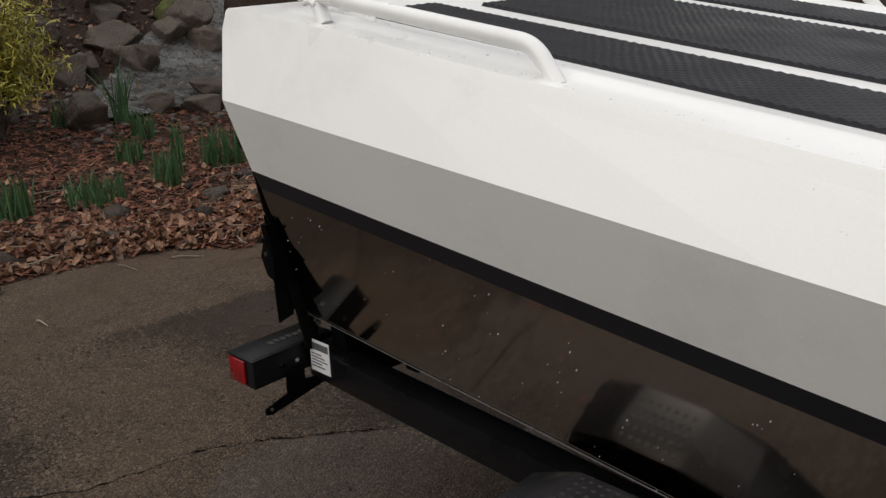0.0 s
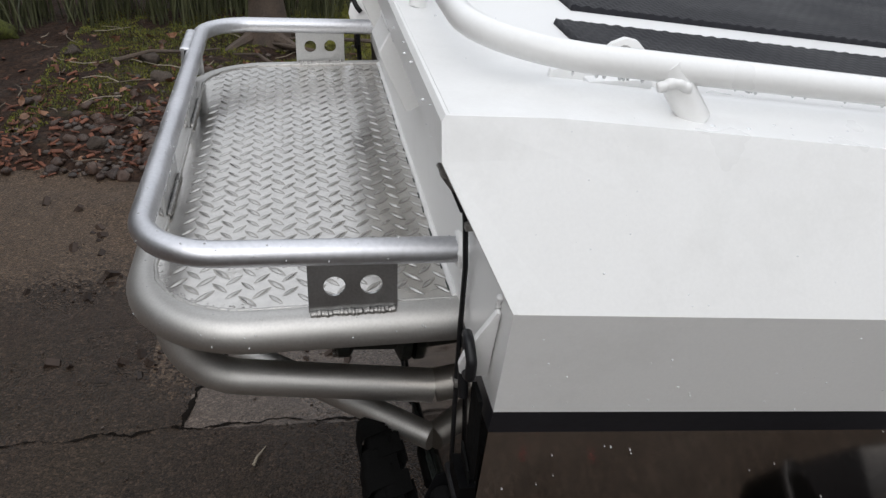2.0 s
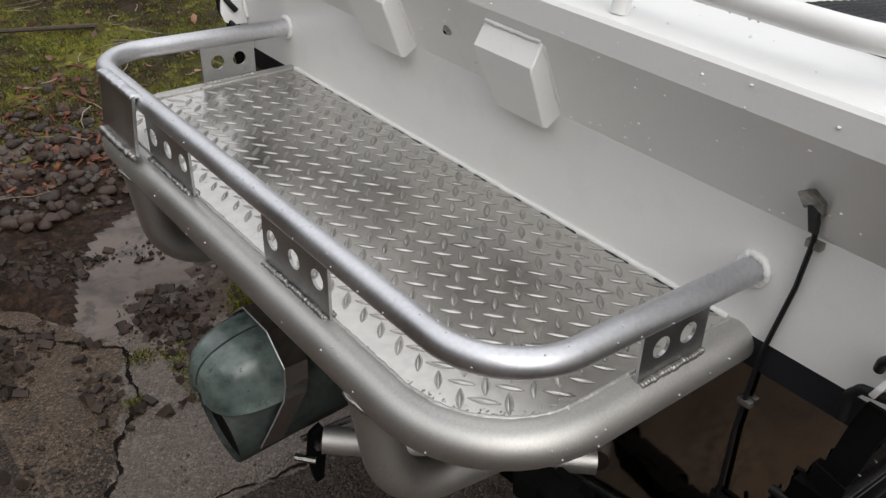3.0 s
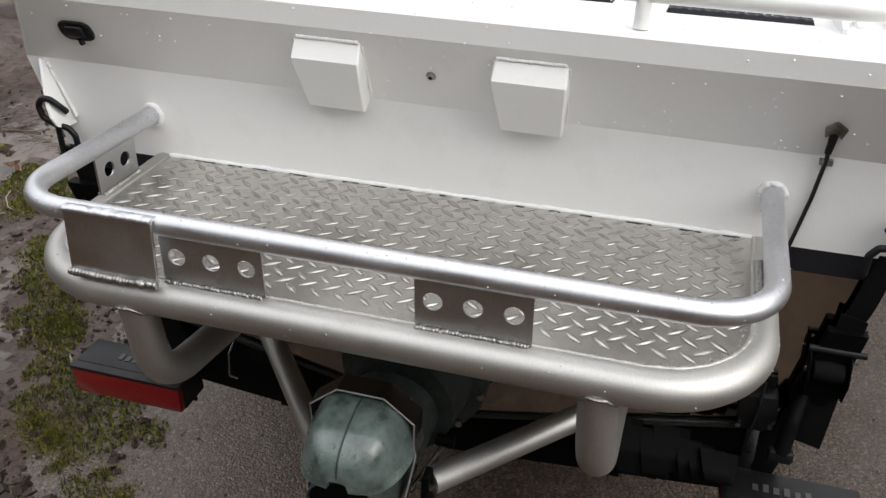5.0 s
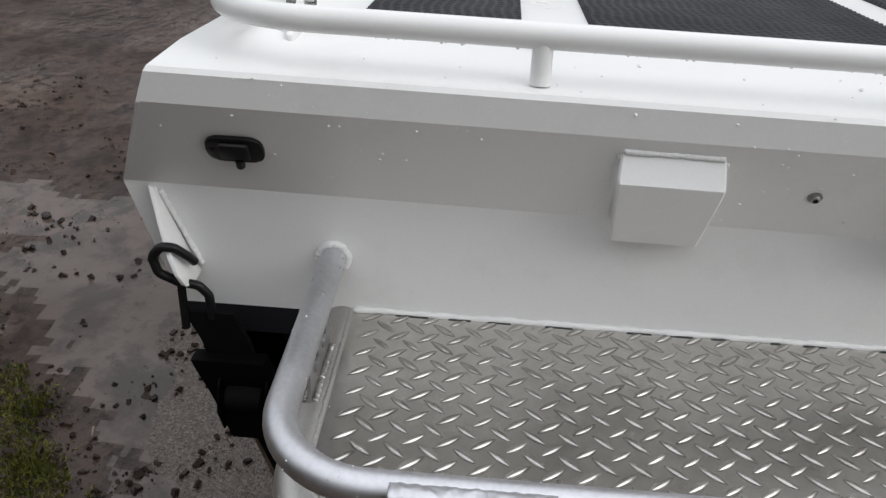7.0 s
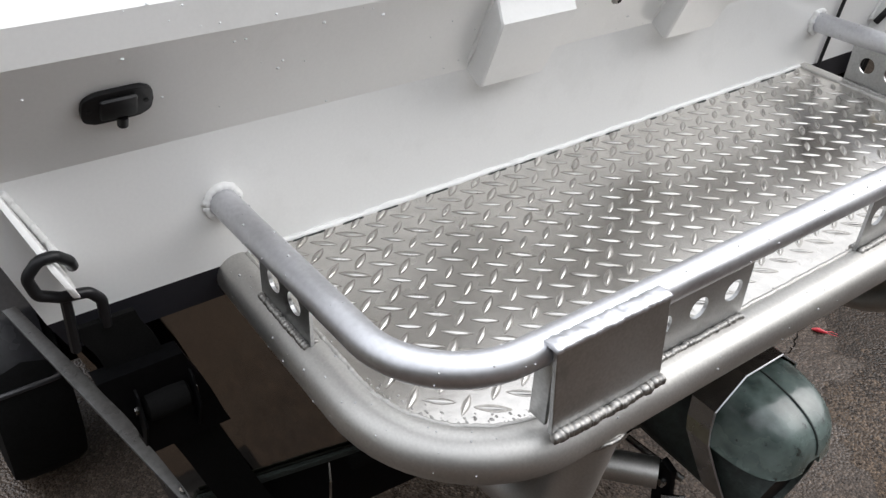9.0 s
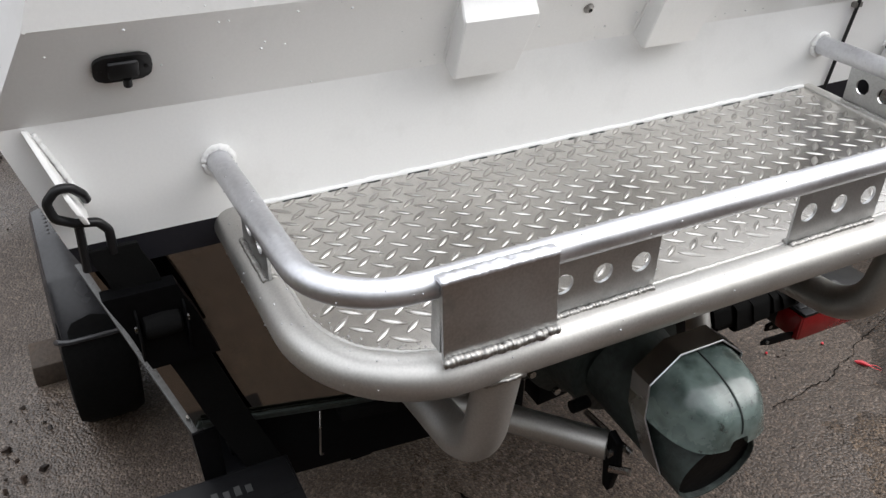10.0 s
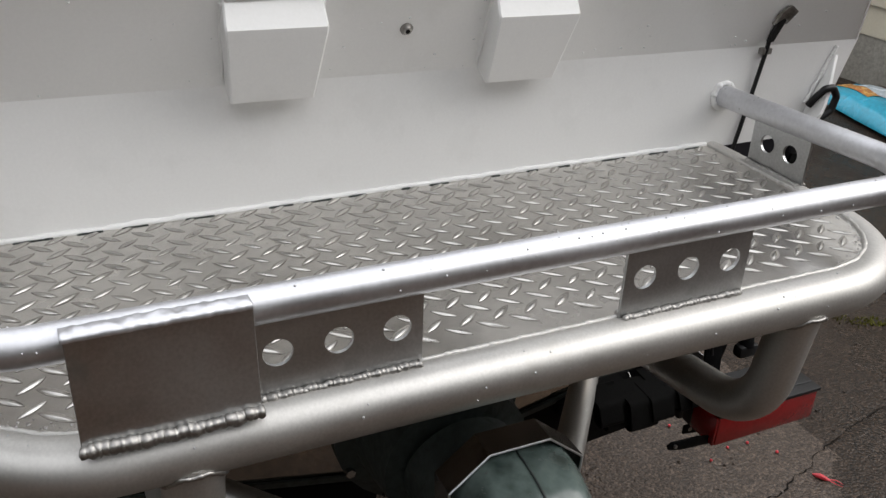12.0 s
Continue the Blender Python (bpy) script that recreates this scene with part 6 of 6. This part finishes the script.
verts, faces = [], []
for _ in range(1700):
    t = r.random()
    x, y = 0.15 + 0.85 * t + r.gauss(0, 0.035), -2.25 + 0.35 * t + 0.06 * math.sin(9 * t) + r.gauss(0, 0.03)
    if noise.noise(Vector((x * 9, y * 9, 3.0))) < -0.05:
        continue
    a, o = r.uniform(0, math.tau), len(verts)
    verts += [(x - 0.004 * math.cos(a), y - 0.004 * math.sin(a), GROUND - 0.004), (x + 0.004 * math.cos(a), y + 0.004 * math.sin(a), GROUND - 0.004), (x + r.gauss(0, 0.006), y, GROUND + r.uniform(0.004, 0.012))]
    faces.append((o, o + 1, o + 2))
stuff("joint_moss", verts, faces, MOSS, "thin line of moss growing across the driveway", "moss")

verts, faces = [], []
while len(faces) < 6 * 4200:
    x, y = (r.uniform(-0.5, 3.6), 1.0 + abs(r.gauss(0, 1.1))) if r.random() < 0.66 else (r.gauss(-0.5, 0.28), r.gauss(1.6, 0.38))
    if noise.noise(Vector((x * 4.0, y * 4.0, 5.0))) + 0.35 * mossy(x, y) + r.uniform(-0.5, 0.35) < -0.10 or y < 0.75:
        continue
    k = (0.12 + 1.15 * r.random() ** 4) * (1.7 if x < -0.05 else 1.0)
    chip(verts, faces, x, y, max(ground_z(x, y), GROUND) + 0.002, 0.013 * k, 0.009 * k, 0.006 * k, tumble(r, 0.9))
stuff("mud_crumbs", verts, faces, DEBRIS, "dark crumbs of bark and earth on the mud", "debris")

verts, faces = [], []
for _ in range(900):
    x, y = r.uniform(-2.2, 1.6), r.uniform(-2.2, 1.0)
    k = r.uniform(0.5, 1.4)
    chip(verts, faces, x, y, GROUND + 0.004, 0.0035 * k, 0.0025 * k, 0.002 * k, tumble(r, 0.6))
stuff("drive_grit", verts, faces, PEBBLE, "scattered grit on the driveway", "grit")


# ---- stones ----
def stone_mesh(name, seed, mtl, detail=2, flat=0.65):
    bm_ = bmesh.new()
    bmesh.ops.create_icosphere(bm_, subdivisions=detail, radius=0.5)
    off = Vector((seed * 3.7, seed * 1.3, seed * 2.1))
    rr = random.Random(seed)
    cuts = [(Vector((rr.gauss(0, 1), rr.gauss(0, 1), rr.gauss(0, 0.8))).normalized(), rr.uniform(0.22, 0.40)) for _ in range(11)]
    for v in bm_.verts:
        for n_, d in cuts:
            v.co -= n_ * max(0.0, v.co.dot(n_) - d)
        v.co *= 1.25 + 0.20 * noise.noise(v.co * 1.9 + off) + 0.14 * noise.noise(v.co * 6.0 + off) + 0.07 * noise.noise(v.co * 14.0 + off)
        v.co.z *= flat
    me_ = bpy.data.meshes.new(name)
    bm_.to_mesh(me_)
    bm_.free()
    me_.materials.append(mtl)
    me_.shade_smooth()
    return me_


BOULDERS = [stone_mesh("boulder", k, ROCK, 4, 0.72) for k in range(6)]
MOSSY = stone_mesh("mossy_boulder", 9, ROCK_MOSS, 3, 0.72)
COBBLE = material("river_cobble", (0.014, 0.008, 0.006), 0.38, vary=0.5, scale=7, fine=45, bump=0.5, tint=(0.090, 0.054, 0.038), per_object=0.6, spec=0.45)
COBBLES = [stone_mesh("cobble", k + 40, COBBLE, 2, 0.55) for k in range(8)]
STONES = [stone_mesh("stone", k + 20, ROCK, 2, 0.6) for k in range(6)]
r = random.Random(17)


def place(name, me_, x, y, size, label, group, sink=0.3):
    ob = new(name, me_)
    ob.scale = (size * r.uniform(0.85, 1.15), size * r.uniform(0.75, 1.05), size * r.uniform(0.85, 1.15))
    ob.location = (x, y, max(ground_z(x, y), GROUND) + size * 0.5 * 0.65 * (1 - sink * 2) + 0.0)
    ob.rotation_euler = (r.uniform(-0.2, 0.2), r.uniform(-0.2, 0.2), r.uniform(0, math.tau))
    return tagged(ob, label, "rock", group)


for x, y, size in ((-8.2, 2.95, 0.62), (-7.75, 3.05, 0.5), (-8.3, 3.75, 0.45), (-8.1, 4.05, 0.5), (-7.9, 2.4, 0.4), (-8.6, 2.2, 0.5), (-8.9, 3.3, 0.5), (-9.2, 3.4, 0.68), (-7.85, 3.0, 0.62), (-6.2, 1.58, 0.50), (-8.4, 4.1, 0.72), (-6.5, 3.15, 0.48), (-6.05, 2.72, 0.34), (-7.7, 2.1, 0.62), (-6.25, 2.38, 0.36),
                   (-6.7, 1.0, 0.45), (-7.35, 5.3, 0.7), (-5.95, 3.45, 0.5), (-6.45, 3.9, 0.42), (-7.5, 4.4, 0.5), (-5.75, 4.25, 0.40), (-5.5, 3.7, 0.42), (-5.15, 3.9, 0.34),
                   (-5.2, 4.4, 0.42), (-4.85, 4.55, 0.36), (-5.0, 5.05, 0.48), (-4.2, 4.6, 0.34), (-6.0, 4.9, 0.5), (-9.8, 2.3, 0.6), (-10.2, 4.0, 0.6), (-3.6, 5.2, 0.5), (-6.9, 6.0, 0.6)):
    place("boulder", r.choice(BOULDERS), x, y, size, "rounded grey-brown garden boulder by the stream", "garden boulders")
for x, y, size in ((-8.7, 4.15, 0.62), (-9.9, 5.0, 0.9), (-5.98, 3.1, 0.46), (-2.3, 5.0, 0.3)):
    place("boulder", MOSSY, x, y, size, "mossy green-topped garden boulder", "garden boulders")
for x, y, size in ((-3.42, 0.42, 0.20), (-3.32, 1.10, 0.20), (-3.18, 1.00, 0.14), (-3.10, 1.22, 0.13), (-3.05, -0.48, 0.22), (-2.62, 0.45, 0.10), (-2.95, 0.75, 0.13), (-4.97, 3.34, 0.2), (-3.78, 3.35, 0.2), (-3.7, 2.75, 0.18), (-2.75, 1.75, 0.16), (-2.6, 2.05, 0.13),
                   (-1.18, 4.3, 0.18), (-1.07, 3.88, 0.17), (-1.7, 4.5, 0.15), (-1.25, 2.75, 0.10), (-0.2, 1.35, 0.05)):
    place("stone", r.choice(STONES), x, y, size, "dark wet stone lying in the bed", "bed stones")
for _ in range(34):
    x, y = r.uniform(-3.7, -2.55), r.uniform(-1.2, 2.3)
    place("stone", r.choice(STONES), x, y, r.uniform(0.05, 0.14), "dark wet stone lying in the bed", "bed stones", 0.2)
for _ in range(330):
    x, y = r.gauss(-0.55, 0.55), 2.15 + abs(r.gauss(0, 0.75))
    if y < np.interp(x, [p[0] for p in PORT_EDGE], [p[1] for p in PORT_EDGE]) - 0.05 or (x > 0.5):
        continue
    place("cobble", r.choice(COBBLES), x, y, r.uniform(0.03, 0.095), "small river cobble at the edge of the drive", "cobbles", 0.2)
bm = bmesh.new()
for _ in range(1300):
    x, y = r.gauss(-0.5, 0.7), 2.2 + abs(r.gauss(0, 0.8))
    if _ % 3 == 0:
        x, y = r.uniform(-9.5, -5.3), r.uniform(1.2, 5.2)
    if not in_bed(x, y):
        continue
    q = r.uniform(0.008, 0.024) * (2.2 if x < -5 else 1.0)
    add_ball(bm, (x, y, max(ground_z(x, y), GROUND) + q * 0.3), (q * 1.2, q * r.uniform(0.7, 1.1), q * 0.65), 5, 6, Matrix.Rotation(r.uniform(0, 6.3), 3, "Z"))
me = bpy.data.meshes.new("pebbles")
bm.to_mesh(me)
bm.free()
me.materials.append(PEBBLE)
tagged(new("pebbles", me), "brown and grey pebbles on the soil", "pebbles", kind="stuff")

# stream
sx, sy = np.meshgrid(np.linspace(0, 1, 60), np.linspace(-1, 1, 16))
px = -6.15 - 3.6 * sx
py = 1.75 + 3.2 * sx ** 1.2 + sy * (0.55 + 0.25 * np.sin(sx * 5)) + 0.5
pz = soil_height(px, py) + 0.05 + 0.012 * np.sin(px * 23 + py * 9) * np.cos(py * 31) + 0.01 * np.sin(px * 41)
q = np.arange(15)[:, None] * 60 + np.arange(59)[None, :]
me = bpy.data.meshes.new("water_stream")
me.from_pydata(np.stack([px, py, pz], -1).reshape(-1, 3).tolist(), [], np.stack([q, q + 1, q + 61, q + 60], -1).reshape(-1, 4).tolist())
me.materials.append(WATER)
me.shade_smooth()
tagged(new("water_stream", me), "shallow rippling garden stream between boulders", "stream", kind="structure")

# stump and fallen branches
stump = thing("tree_stump", "weathered broken tree stump at the garden edge", "stump", at=(-0.42, 4.8, ground_z(-0.42, 4.8)))
part("trunk", tube([(0, 0, -0.05), (0.01, 0, 0.12), (0.0, 0.01, 0.3), (-0.02, 0.0, 0.52), (-0.03, 0.02, 0.66)], [0.19, 0.145, 0.125, 0.115, 0.09], 14), WOOD, stump)
for a in (0.4, 2.1, 3.6, 5.2):
    part("root", tube([(0.10 * math.cos(a), 0.10 * math.sin(a), 0.06), (0.28 * math.cos(a + 0.2), 0.28 * math.sin(a + 0.2), 0.02), (0.5 * math.cos(a + 0.3), 0.5 * math.sin(a + 0.3), -0.03)], [0.06, 0.035, 0.015], 8), WOOD, stump)
for n, (x, y, a, ln_) in enumerate(((0.1, 4.35, 2.6, 1.0), (-0.25, 3.9, 2.2, 0.6), (0.7, 4.5, 2.9, 1.2), (-0.7, 3.6, 0.7, 0.5), (-1.4, 4.2, 0.3, 0.7), (1.2, 4.9, 2.8, 0.9))):
    bm = tube([(0, 0, 0), (0.35 * ln_, 0.04, 0.03), (0.7 * ln_, -0.03, 0.02), (ln_, 0.05, 0.0)], [0.018, 0.015, 0.011, 0.006], 8)
    b = part("fallen_branch", bm, WOOD)
    b.location, b.rotation_euler = (x, y, ground_z(x, y) + 0.025), (0, 0, a)
    tagged(b, "bare fallen branch lying on the soil", "branch", "fallen branches")

# ---- house side ----
WALL_Y = -4.55
tagged(part("wall_foundation", box((0.6, WALL_Y - 0.25, GROUND - 0.2), (9.5, WALL_Y, 0.275), 0.006), CONCRETE), "stained concrete foundation of the house", "wall", kind="structure")
core = tagged(part("wall_house", box((0.6, WALL_Y - 0.25, 0.276), (9.5, WALL_Y - 0.02, 3.2)), SIDING), "beige clapboard house wall", "wall", kind="structure")
bm = prism([(0.6, 0.0, 0.0), (0.6, 0.030, 0.0), (0.6, 0.030, 0.012), (0.6, 0.008, 0.205), (0.6, 0.0, 0.205)], (8.9, 0, 0))
first = part("clapboard", bm, SIDING, core, smooth=False)
first.location = (0, WALL_Y - 0.021, 0.262)
for k in range(1, 15):
    o = new("clapboard", first.data)
    o.parent = core
    o.location = (0, WALL_Y - 0.021, 0.262 + 0.19 * k)
part_w = part("wall_cable", tube(fillet([(2.22, WALL_Y + 0.008, 0.02), (2.20, WALL_Y + 0.010, 0.28), (2.15, WALL_Y + 0.03, 0.38)], 0.05, 5), 0.006, 8), PLASTIC)
tagged(part_w, "thin black cable running up the foundation", "cable")
bd = part("board", box((1.7, WALL_Y + 0.02, GROUND), (2.75, WALL_Y + 0.10, GROUND + 0.045), 0.004), WOOD)
tagged(bd, "weathered board lying along the foundation", "board")

bag = thing("soil_bag", "bright blue plastic bag of garden soil lying by the house", "bag", at=(2.35, -4.08, GROUND))
bag.rotation_euler = (0, 0, radians(-14))


def pillow(lx, ly, lz, lift, seed, crop=None):
    bm_ = bmesh.new()
    g = []
    for i in range(25):
        row = []
        for j in range(17):
            u, v = i / 12 - 1, j / 8 - 1
            p = max(0.0, (1 - abs(u) ** 3.2) * (1 - abs(v) ** 3.0)) ** 0.55
            z = lift + lz * p + 0.010 * noise.noise(Vector((u * 3 + seed, v * 3, 0.4))) * p
            row.append((u * lx * (1 - 0.04 * v * v), v * ly * (1 - 0.05 * u * u), z))
        g.append(row)
    i0, i1, j0, j1 = crop or (0, 24, 0, 16)
    top = [[bm_.verts.new(g[i][j]) for j in range(j0, j1 + 1)] for i in range(i0, i1 + 1)]
    for a, b in zip(top, top[1:]):
        for k in range(len(a) - 1):
            bm_.faces.new((a[k], b[k], b[k + 1], a[k + 1]))
    if not crop:
        low = [[bm_.verts.new((x, y, 0.004 + 0.02 * (1 - min(1, (z - lift) / lz)))) for x, y, z in row] for row in g]
        for a, b in zip(low, low[1:]):
            for k in range(16):
                bm_.faces.new((a[k], a[k + 1], b[k + 1], b[k]))
        edge_t = [r_[0] for r_ in top] + top[-1][1:] + [r_[-1] for r_ in top[-2::-1]] + top[0][-2:0:-1]
        edge_l = [r_[0] for r_ in low] + low[-1][1:] + [r_[-1] for r_ in low[-2::-1]] + low[0][-2:0:-1]
        n_ = len(edge_t)
        for k in range(n_):
            bm_.faces.new((edge_t[k], edge_t[(k + 1) % n_], edge_l[(k + 1) % n_], edge_l[k]))
    return bm_


part("sack", pillow(0.42, 0.23, 0.10, 0.035, 1), BAG, bag)
part("printed_panel", pillow(0.42, 0.23, 0.103, 0.036, 1, (9, 19, 3, 9)), BAG_PALE, bag, "pale printed panel")
part("printed_band", pillow(0.42, 0.23, 0.104, 0.036, 1, (12, 22, 9, 12)), BAG_RED, bag, "orange printed band")

# small red plastic bait and wood chock
lure = thing("plastic_bait", "small red soft-plastic bait dropped on the driveway", "bait", at=(0.075, -1.30, GROUND + 0.008))
lure.rotation_euler = (0, 0, radians(35))
lure.scale = (0.75, 0.8, 0.8)
part("body", tube([(-0.03, 0, 0), (-0.015, 0.002, 0.002), (0.005, 0, 0.003), (0.02, -0.001, 0.001), (0.032, 0, 0)], [0.003, 0.0075, 0.009, 0.007, 0.003], 8), PINK, lure)
for k in (-1, 1):
    part("feeler", tube([(-0.025, 0.002 * k, 0), (-0.05, 0.010 * k, 0.002), (-0.075, 0.006 * k, -0.003)], [0.002, 0.0014, 0.0008], 6), PINK, lure)
# dropped berries
berry_seed = random.Random(31)
for bx_, by_ in ((0.247, -1.062), (0.205, -1.263), (0.270, -1.213), (0.417, -1.048), (0.275, -1.145)):
    r = berry_seed.uniform(0.0045, 0.006)
    bm = lathe([(r * 0.3, -r * 0.9), (r * 0.8, -r * 0.55), (r, 0.0), (r * 0.8, r * 0.6), (r * 0.3, r * 0.88), (r * 0.12, r * 0.8)], Matrix.Translation((bx_, by_, float(drive_height(np.array([bx_]), np.array([by_]))[0]) + r * 0.85)) @ Matrix.Rotation(berry_seed.uniform(0.4, 1.5), 4, "X"), 12)
    tagged(part("berry", bm, PINK), "small fallen red berry on the driveway", "berry", "fallen berries")
chock = part("wheel_chock", box((1.06, 0.92, GROUND), (1.19, 1.02, GROUND + 0.075), 0.008), WOOD)
tagged(chock, "rough wooden block behind the trailer wheel", "chock")
